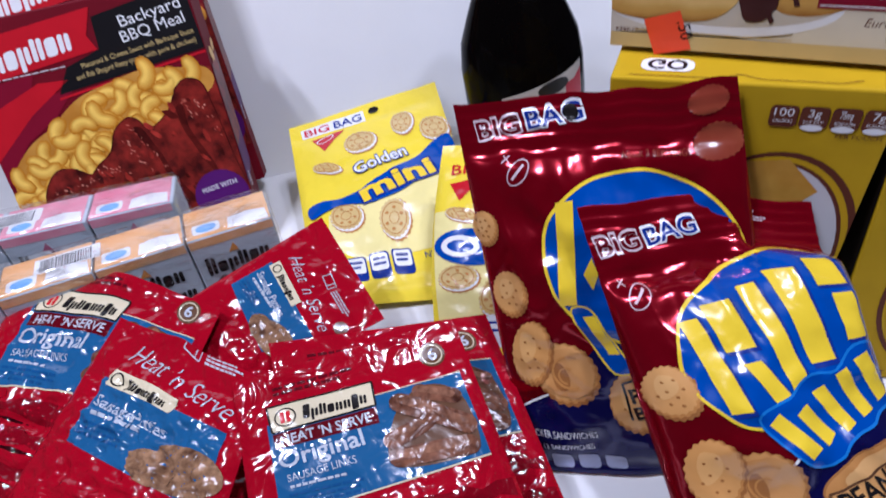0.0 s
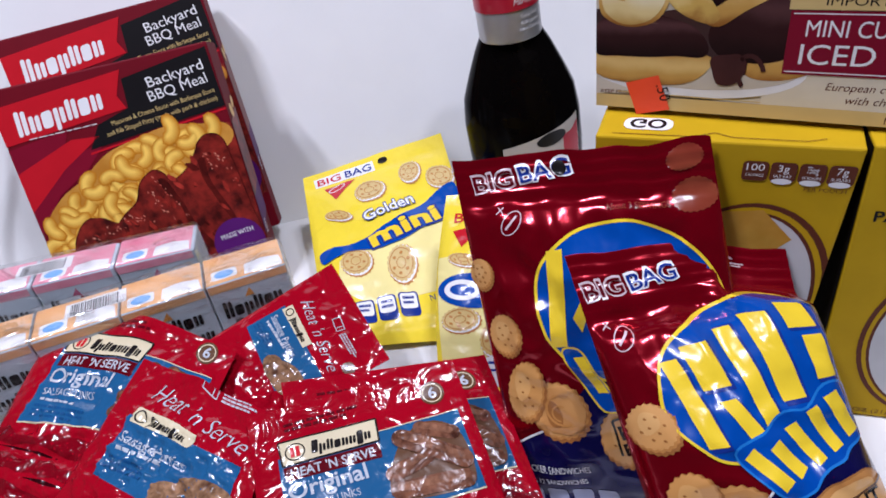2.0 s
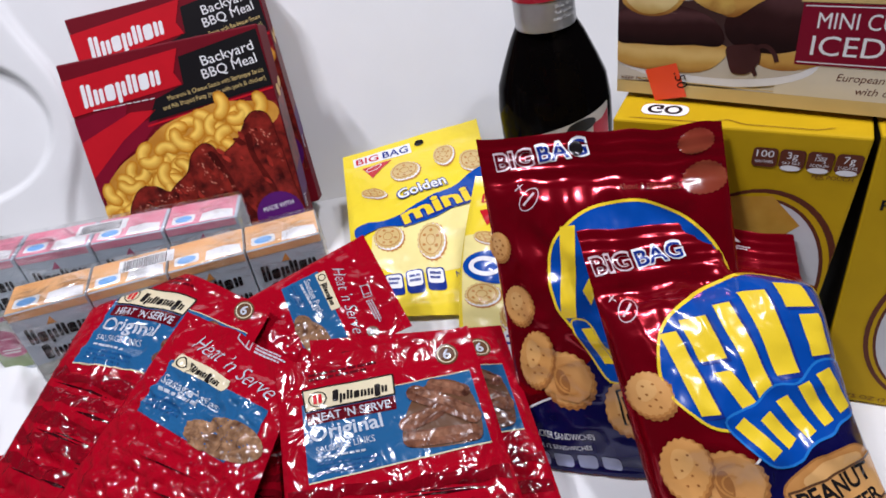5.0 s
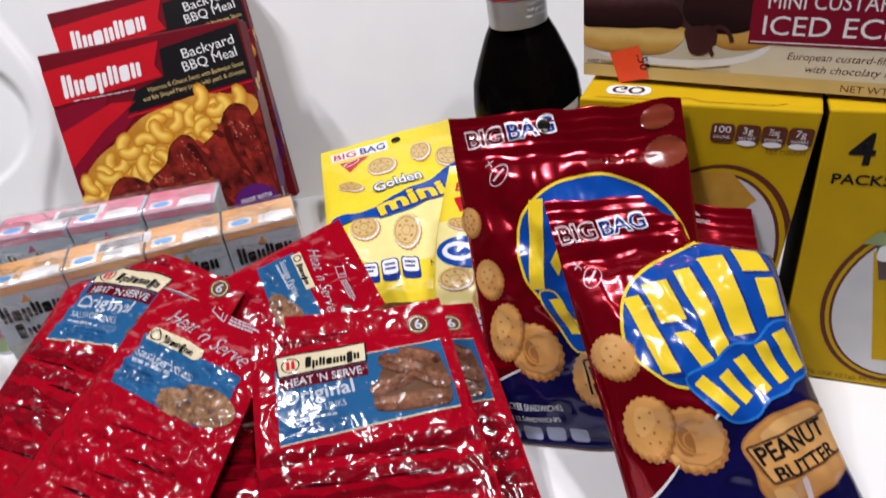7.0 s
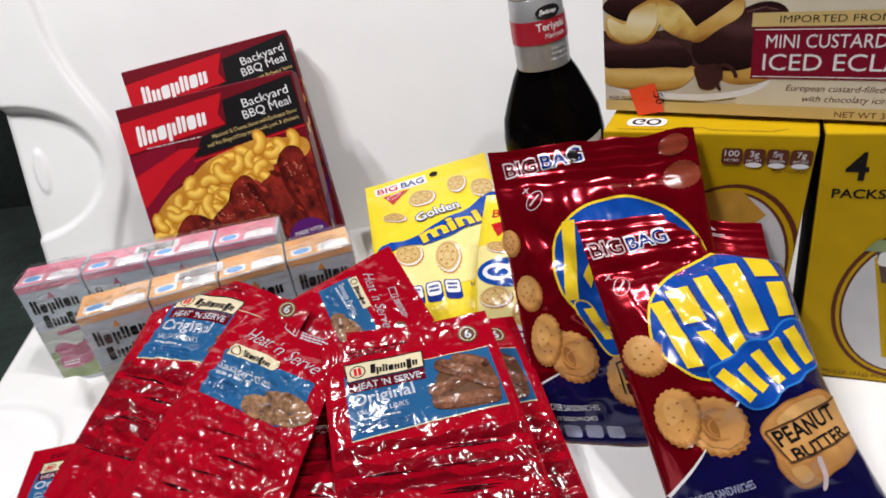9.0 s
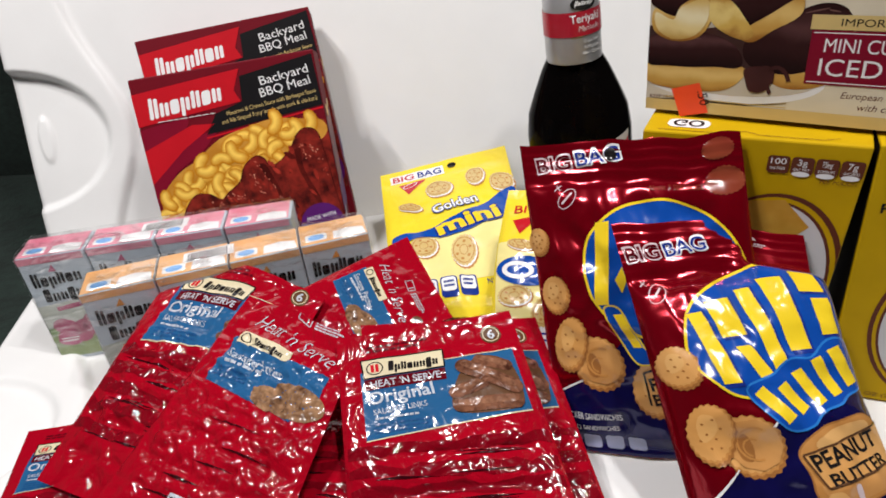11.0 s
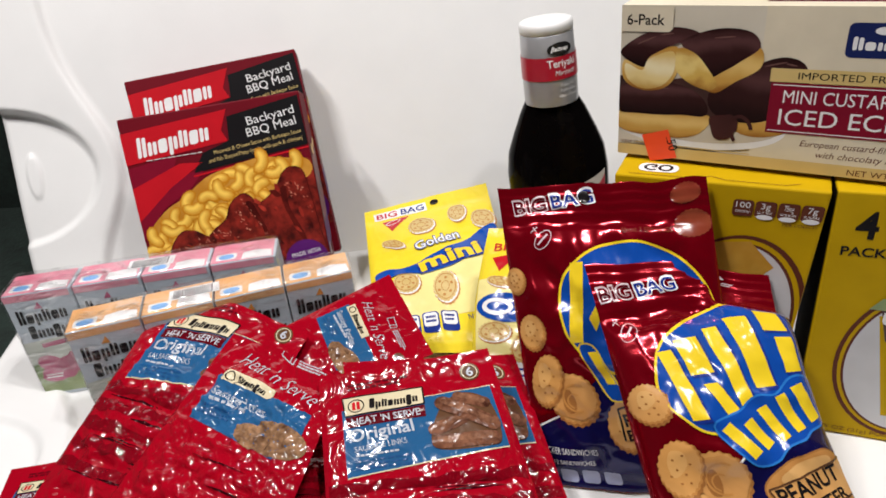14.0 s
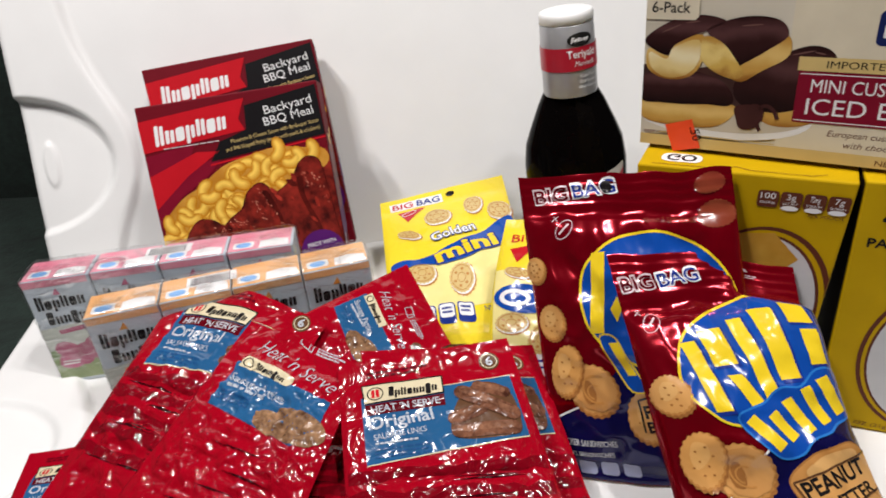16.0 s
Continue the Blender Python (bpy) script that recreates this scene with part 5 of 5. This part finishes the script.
def front_bag_art(face):
    """The bag that leans in front, with its whole disc, ribbon, crackers and flavour panel."""
    w, h = face.width, face.height
    navy = face.put("navy_foot", [[(0.3, 171), (7, 164), (15, 156), (23, 148), (38, 133), (52, 117), (84, 108), (112, 98), (w - 0.3, 92), (w - 0.3, h - 0.3), (0.3, h - 0.3)]], NAVY_FILM, 1, "navy blue foot of the bag")
    face.put("white_edge", bar(0.5, 171, 7, 164, 1.6) + bar(7, 164, 15, 156, 1.5) + bar(15, 156, 23, 148, 1.3) + bar(23, 148, 38, 133, 0.9) + bar(38, 133, 52, 117, 1.2), I_WHITE, 2, parent=navy)
    bag_title(face, 4, 25, 29.5, 22.5, 8.8, -7)
    maker_oval(face, 14, 45)
    face.put("seal_writing", bars(88, 10, 15, 3, 2, 5) + [[(92, 8), (95, 4), (98, 8)]], I_BLUSH, 1)
    outline = blob([(19, 84), (22, 66), (31, 53), (45, 44), (68, 36), (89, 30), (108, 28), (118, 36), (119, 54), (110, 74), (88, 92), (60, 103), (38, 104), (27, 97)], 6)
    disc = face.put("blue_disc", [outline], I_BLUE, 2, "bright blue disc with a yellow outline")
    face.put("yellow_outline", rim(outline, 1.5), I_YELLOW, 2.6, parent=disc)
    # the brand mark: plain leaning blocks and an oval
    mark = slant(25, 58, 9, 40, 0.12) + slant(37, 52, 14, 20, 0.10) + slant(43, 77, 9, 20, 0.45) + slant(58, 46, 9, 44, 0.08)
    mark += slant(73, 41, 12, 38, 0.04) + slant(92, 35, 16, 12, 0.0) + slant(97, 50, 11, 20, -0.05)
    face.put("brand_mark_edge", [shrunk(q, 1.07, 1.2, 0.8) for q in mark], I_DEEP, 3.0, parent=disc)
    face.put("brand_mark", mark, I_YELLOW, 3.6, "yellow brand mark of plain leaning blocks")
    ribbon = blob([(41, 101), (50, 96), (60, 92), (72, 84), (84, 83), (98, 73), (110, 73), (116, 82), (113, 97), (100, 103), (92, 108), (80, 112), (70, 120), (58, 122), (48, 113)])
    sub = face.put("blue_ribbon", [ribbon], I_BLUE, 4.0, "blue ribbon below the brand mark")
    face.put("ribbon_edge", rim(ribbon, 1.2), I_RIBBONEDGE, 4.0, parent=sub)
    low_mark = bar(47, 101, 60, 117, 7.5) + bar(61, 98, 70, 112, 8) + bar(73, 90, 82, 108, 7) + bar(86, 83, 94, 103, 7.5) + bar(99, 77, 107, 97, 9)
    face.put("brand_mark", low_mark, I_YELLOW, 4.8, parent=sub)
    biscuit(face, 11, 88, 10.5, 12.5, 20, 2)
    sandwich(face, 36, 131, 17, 17)
    biscuit(face, 17, 125, 12, 17, 12, 7)
    heap = blob([(60, 136), (66, 128), (77, 121), (90, 117), (103, 114), (113, 119), (117, 132), (116, 146), (104, 154), (92, 160), (82, 166), (72, 167), (64, 158), (63, 147)])
    snack = face.put("cracker_print", [heap], I_TANMID, 2, "heap of golden brown printed crackers")
    face.put("cracker_edge_print", rim(heap, 0.9), I_TANEDGE, 1.8, parent=snack)
    face.put("filling_print", [blob([(66, 152), (80, 150), (96, 146), (110, 142), (112, 148), (96, 156), (82, 161), (72, 161)])], I_FILLING, 2.6, parent=snack)
    face.put("cracker_glow_print", [blob([(70, 129), (84, 121), (102, 117), (104, 122), (86, 128), (74, 134)]), blob([(68, 157), (76, 155), (80, 162), (73, 165)])], I_TANLIGHT, 2.9, parent=snack)
    face.put("cream_drip_print", [blob([(84, 152), (87, 151), (89, 160), (88, 168), (85, 170), (86, 161)])], I_BLUSH, 3.2, parent=snack)
    sign = face.put("flavour_panel", [[(61, 136), (114, 118), (115, 139), (69, 153)]], I_TAN, 4, "flavour panel on a printed cracker")
    face.put("panel_line", bar(61, 136, 114, 118, 1.2) + bar(69, 153, 115, 139, 1.2) + bar(61, 136, 69, 153, 1.2), I_BROWN, 4.8, parent=sign)
    face.put("lettering", written("PEANUT", 66.5, 144.5, 8.6, 45, -19, fat=0.025) + written("BUTTER", 72.5, 152.3, 6.6, 41, -17, fat=0.025), I_BLACK, 4.8, parent=sign)
    face.put("lettering", written("CRACKER SANDWICHES", 9, 176, 4.6, 40, -14, fat=0.01), I_FOOTGREY, 2)
    face.put("small_lettering", written("PER 12 SANDWICHES", 10, 185, 3.4, 38, -13), I_FOOTGREY, 2)
    for q in range(4):
        x, y = 20 + 15 * q, 186 - 3.2 * q
        tab = face.put("nutrition_tab", [[(a, b - 0.2 * (a - x)) for a, b in rounded(x, y, x + 12, y + 13, 2.5)[0]]], I_FOOTGREY, 2, "pale nutrition tab")
        face.put("tab_line", [[(x + 3, y + 5), (x + 9, y + 3.8), (x + 9, y + 6.3), (x + 3, y + 7.5)]], NAVY_FILM, 3, parent=tab)


I_FOOTGREY = film("foot_pale_ink", (0.30, 0.32, 0.46), 0.25)
back_bag_art(crk1_f)
front_bag_art(EasedFace(crk2, crk2_f.place, crk2_f.step, crk2_f.width, crk2_f.height))

# ---- cookie bags ----
def cookie(face, x, y, a, b, turn=0.0, layer=2):
    """A printed sandwich cookie: a dark rim, the white filling, the embossed wafer."""
    base = face.put("cookie_print", scalloped(x + 1.2, y + 1.8, a, b, turn, 20, 0.03), I_TANMID, layer, "pale golden printed sandwich cookie")
    face.put("cookie_filling_print", oval(x + 0.6, y + 0.9, a * 0.96, b * 0.95, turn, 24), I_WHITE, layer + 0.5, parent=base)
    face.put("cookie_face_print", scalloped(x, y, a * 0.92, b * 0.9, turn, 20, 0.04), I_COOKIE, layer + 1, parent=base)
    c, s = math.cos(radians(turn)), math.sin(radians(turn))
    marks = ring(x, y, a * 0.74, b * 0.72, 0.7, turn, 18) + ring(x, y, a * 0.28, b * 0.26, 0.6, turn, 12)
    for p, q in ((-0.45, -0.25), (0.0, -0.5), (0.45, -0.2), (0.4, 0.3), (-0.05, 0.5), (-0.45, 0.28)):
        u, v = a * p, b * q
        marks += oval(x + c * u - s * v, y + s * u + c * v, a * 0.11, b * 0.09, turn + 40, 8)
    face.put("cookie_pattern_print", marks, I_TANMID, layer + 2, parent=base)


f = cook1_f
f.put("pale_patch", [[(20, 112), (60, 90), (120, 70), (129, 74), (129, 150), (40, 156), (16, 140)]], I_PALE, 1)
f.put("white_title", [[(9, 8), (63, 6.5), (64, 18), (10, 19)]], I_WHITE, 1)
f.put("lettering", written("BIG", 12, 17, 7.4, 21, -1, fat=0.012), I_RED, 2)
f.put("lettering", written("BAG", 37, 16.5, 7.4, 24, -1, fat=0.012), I_DEEP, 2)
f.put("hang_hole", oval(72, 10, 4.5, 3.5, 0, 14), I_BLACK, 2, "dark hang hole")
f.put("maker_mark", [[(17, 25), (45, 22), (26, 44)]], I_RED, 1.5, "red maker's triangle")
f.put("maker_oval", ring(28, 29, 7, 3, 0.8, -20, 18), I_WHITE, 2.3)
for x, y, a, b, t in ((55, 44, 14, 13, 0), (92, 35, 10, 14, 10), (117, 48, 13, 13, 0), (25, 64, 13, 6, 30), (33, 116, 13, 14, -20), (68, 126, 12, 17, 10), (108, 128, 11, 12, 0)):
    cookie(f, x, y, a, b, t)
band = f.put("blue_band", [blob([(5, 100), (14, 97), (30, 98), (48, 94), (70, 84), (96, 74), (114, 62), (128, 58), (128.5, 84), (118, 90), (100, 95), (78, 104), (56, 109), (34, 105), (18, 108), (7, 111)])], I_BLUE, 5, "bright blue wavy band")
f.put("lettering", written("mini", 47, 108, 17, 66, -14, fat=0.075), I_DEEP, 5.6, parent=band)
f.put("lettering", written("mini", 48.5, 106.5, 15.5, 62, -14, fat=0.035), I_YELLOW, 6.4, parent=band)
f.put("lettering", written("Golden", 46, 80, 11, 46, -12, fat=0.05), I_DEEP, 6)
f.put("lettering", written("Golden", 47, 79.6, 10, 44, -12, fat=0.015), I_WHITE, 7)
for q in range(3):
    tab = f.put("nutrition_tab", rounded(26 + 17 * q, 152 - q, 41 + 17 * q, 172 - q, 3), I_DEEP, 2, "blue and white nutrition tab")
    f.put("tab_face", rounded(27.2 + 17 * q, 153.2 - q, 39.8 + 17 * q, 166 - q, 2.5), I_WHITE, 3, parent=tab)
    f.put("small_writing", bars(29 + 17 * q, 156 - q, 9, 8, 2, q + 2), I_DEEP, 4, parent=tab)
f.put("small_lettering", written("NET WT 3 OZ", 84, 160, 5, 40, -2), I_DEEP, 2)
f = cook2_f
f.put("pale_patch", [[(1, 60), (60, 60), (70, 120), (60, 176), (4, 150)]], I_PALE, 1)
f.put("lettering", written("BIG", 10, 28, 9, 22, 0, fat=0.01), I_RED, 2)
f.put("maker_mark", [[(10, 36), (34, 32), (18, 52)]], I_RED, 1.5)
f.put("brand_disc", oval(27, 92, 25, 15, 10, 32), I_BLUE, 3, "blue brand oval")
f.put("brand_mark", ring(20, 91, 9, 5, 4, 10, 24) + oval(42, 99, 6, 5, 0, 14), I_WHITE, 4)
for x, y, a, b, t in ((18, 116, 14, 11, 0), (42, 132, 11, 17, 15), (20, 64, 13, 6, 20)):
    cookie(f, x, y, a, b, t)
f.put("nutrition_tab", rounded(34, 148, 48, 172, 3), I_WHITE, 3)
f.put("tab_line", rect(36, 152, 46, 154) + rect(36, 158, 44, 160), I_DEEP, 4)

# ---- sausage pouches ----
def fitted(face, dx=0.0, dy=0.0):
    kx, ky = face.width / 115, face.height / 175

    def put(name, polys, material, layer=1, label="", parent=None):
        return face.put(name, [[(min(max((x + dx) * kx, 0.4), face.width - 0.4), min(max((y + dy) * ky, 0.4), face.height - 0.4)) for x, y in p] for p in polys], material, layer, label, parent)

    return put


def capsule(x0, y0, x1, y1, w):
    d = math.atan2(y1 - y0, x1 - x0)
    pts = []
    for k in range(9):
        a = d - math.pi / 2 + math.pi * k / 8
        pts.append((x1 + w / 2 * math.cos(a), y1 + w / 2 * math.sin(a)))
    for k in range(9):
        a = d + math.pi / 2 + math.pi * k / 8
        pts.append((x0 + w / 2 * math.cos(a), y0 + w / 2 * math.sin(a)))
    return [pts]


def creases(put, top, seed, bands=True):
    """Dark product seen through the film, in uneven cross bands, with the shade in folds and between the pieces painted
    as dark slivers.
    """
    rng = random.Random(seed)
    for q in range(5):
        y = top + 13.5 * q
        tilt = rng.uniform(-0.03, 0.03)
        if bands:
            pts = [(2 + 7.4 * k, y + tilt * 7 * k + rng.uniform(-2.5, 2.5)) for k in range(16)]
            pts += [(113 - 7.4 * k, y + tilt * 7 * (15 - k) + rng.uniform(5, 9)) for k in range(16)]
            put("product_band", [pts], I_BAND, 1)
        # slivers of painted shade along the folds
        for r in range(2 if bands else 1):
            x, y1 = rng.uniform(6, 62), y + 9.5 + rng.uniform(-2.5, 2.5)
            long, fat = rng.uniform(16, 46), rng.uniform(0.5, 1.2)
            put("dark_fold", [[(x, y1), (x + long * 0.4, y1 - fat), (x + long, y1 + rng.uniform(-1, 1)), (x + long * 0.5, y1 + fat)]], I_FOLDSHADE, 1.6)


def links_art(face, seed, whole=True, dx=0.0, dy=0.0):
    put = fitted(face, dx, dy)
    panel = put("label_panel", [[(13, 30), (108, 28), (108, 70), (13, 79)]], I_SKY, 1, "sky blue label panel")
    put("panel_line", bar(13, 79.5, 108, 70.5, 0.8) + bar(64, 28.8, 108, 27.7, 0.5), I_CREAM, 1.8, parent=panel)
    lab = put("brand_label", [[(14, 20.5), (65, 21), (64, 34), (15, 35)]], I_CREAM, 2, "cream brand label")
    put("label_outline", bar(14, 20.5, 65, 21, 0.9) + bar(15, 35, 64, 34, 0.9) + bar(14, 20.5, 15, 35, 0.9) + bar(65, 21, 64, 34, 0.9), I_BLACK, 2.8, parent=lab)
    put("brand_mark", ring(22, 28, 4.5, 4.4, 0.7, 0, 18) + word_shape(30, 31.6, 31, 7.6, 8, 0, 0.1, 6), I_BLACK, 2.8, parent=lab)
    put("brand_dot", rect(19.6, 25, 21.6, 31) + rect(22.4, 25, 24.4, 31), I_RED, 2.8, parent=lab)
    strip = put("red_strip", [[(15, 36), (64, 35), (63.5, 43.5), (15.5, 44)]], I_WINE, 2, "dark red strip")
    put("lettering", written("HEAT 'N SERVE", 18.5, 42.6, 5.0, 42, -1, fat=0.014), I_CLEARWHITE, 2.8, parent=strip)
    put("lettering", written("Original", 16, 54.5, 8.6, 39, -3, fat=0.016), I_CLEARWHITE, 2)
    put("small_lettering", written("SAUSAGE LINKS", 18.5, 62, 3.8, 31, -3), I_CLEARWHITE, 2)
    put("small_writing", bars(19, 64, 25, 2.4, 1, seed), I_CLEARWHITE, 2)
    put("dark_writing", bars(18, 68, 34, 8, 3, seed + 1, 0.5), I_SKYDARK, 2)
    plate = put("sausage_print", [blob([(64, 58), (74, 38), (90, 30), (104, 38), (106, 60), (99, 69), (68, 68)])], I_BROWN, 2, "brown printed sausage links")
    for k, (x0, y0, x1, y1, wide) in enumerate(((86, 33, 101, 39, 8), (67, 54, 84, 49, 8.5), (68, 63, 100, 64, 9.5), (75, 36, 102, 54, 10))):
        put("sausage_link_print", capsule(x0, y0, x1, y1, wide), I_SAUSAGE, 2.8 + 0.7 * k, parent=plate)
        put("sausage_glow_print", capsule(x0 + 1, y0 - wide * 0.16, x1 - 1, y1 - wide * 0.16, wide * 0.45), I_SAUSAGELIGHT, 3.2 + 0.7 * k, parent=plate)
    badge = put("count_badge", oval(98, 15, 6.6, 6.6, 0, 22), I_BROWN, 1.5, "dark round count badge")
    put("badge_ring", ring(98, 15, 4.8, 4.8, 0.6, 0, 20), I_CREAM, 2.2, parent=badge)
    put("lettering", written("6", 95.9, 17.8, 6.0, 4.4, 0, fat=0.02), I_CLEARWHITE, 2.2, parent=badge)
    put("small_writing", bars(18, 10, 40, 6, 2, seed + 3), I_WINE, 1)
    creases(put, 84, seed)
    if whole:
        code = put("barcode_label", [[(67, 155), (111, 150), (109, 170), (69, 172)]], I_CLEARWHITE, 1.5, "white barcode label")
        put("barcode_print", barcode(72, 155, 34, 12, seed), I_BLACK, 2.2, parent=code)


def patties_art(face, seed, dx=0.0, dy=0.0):
    put = fitted(face, dx, dy)
    panel = put("label_panel", [[(16, 42), (103, 46), (103, 72), (92, 88), (16, 80)]], I_SKY, 1, "sky blue label panel")
    lab = put("brand_label", [[(20, 36), (68, 39), (67, 48), (19, 46)]], I_CREAM, 2, "cream brand label")
    put("brand_mark", ring(26, 41.3, 3.2, 3, 1, 0, 16) + word_shape(33, 45, 29, 6, 8, 3, 0.15, 7), I_BLACK, 2.8, parent=lab)
    put("script_lettering", written("Heat 'n Serve", 22, 29, 11.5, 80, 8, shear=0.4, fat=-0.014), I_CLEARWHITE, 2)
    put("lettering", written("Sausage Patties", 20, 58, 6.2, 50, 4, fat=0.01), I_CLEARWHITE, 2)
    put("small_writing", bars(22, 61, 36, 4, 1, seed), I_CLEARWHITE, 2)
    put("dark_writing", bars(19, 67, 30, 9, 3, seed + 1, 0.5), I_SKYDARK, 2)
    plate = put("patty_print", oval(88, 74, 22, 13, -6, 30), I_PATTY, 2, "brown printed sausage patties")
    put("patty_slice_print", oval(72, 78, 15, 9, 8, 24), I_PATTY, 2.8, parent=plate)
    put("microwave_icon", bar(54, 4, 68, 6, 0.7) + bar(54, 12, 68, 14, 0.7) + bar(54, 4, 54, 12, 0.7) + bar(68, 6, 68, 14, 0.7) + bar(64, 5.5, 64, 13.5, 0.7), I_CLEARWHITE, 1.5)
    put("small_writing", bars(72, 8, 26, 7, 3, seed + 3), I_CLEARWHITE, 1)
    badge = put("count_badge", oval(106, 22, 6, 6, 0, 20), I_BROWN, 1.5, "dark round count badge")
    put("lettering", written("4", 103.6, 24.8, 5.6, 4.6, 0, fat=0.02), I_CLEARWHITE, 2.2, parent=badge)
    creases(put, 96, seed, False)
    code = put("barcode_label", [[(42, 156), (92, 158), (92, 172), (42, 171)]], I_CLEARWHITE, 1.5, "white barcode label")
    put("barcode_print", barcode(46, 159, 22, 9, seed) + barcode(74, 160, 14, 9, seed + 1), I_BLACK, 2.2, parent=code)


for k, (ob, face) in enumerate(sausage):
    if KINDS[k] == "links":
        links_art(face, 50 + 7 * k, True, *((1, -7) if k == 3 else (0, 0)))
    elif KINDS[k] == "patties":
        patties_art(face, 50 + 7 * k, *((0, 15) if k == 4 else (2, -8)))
    else:
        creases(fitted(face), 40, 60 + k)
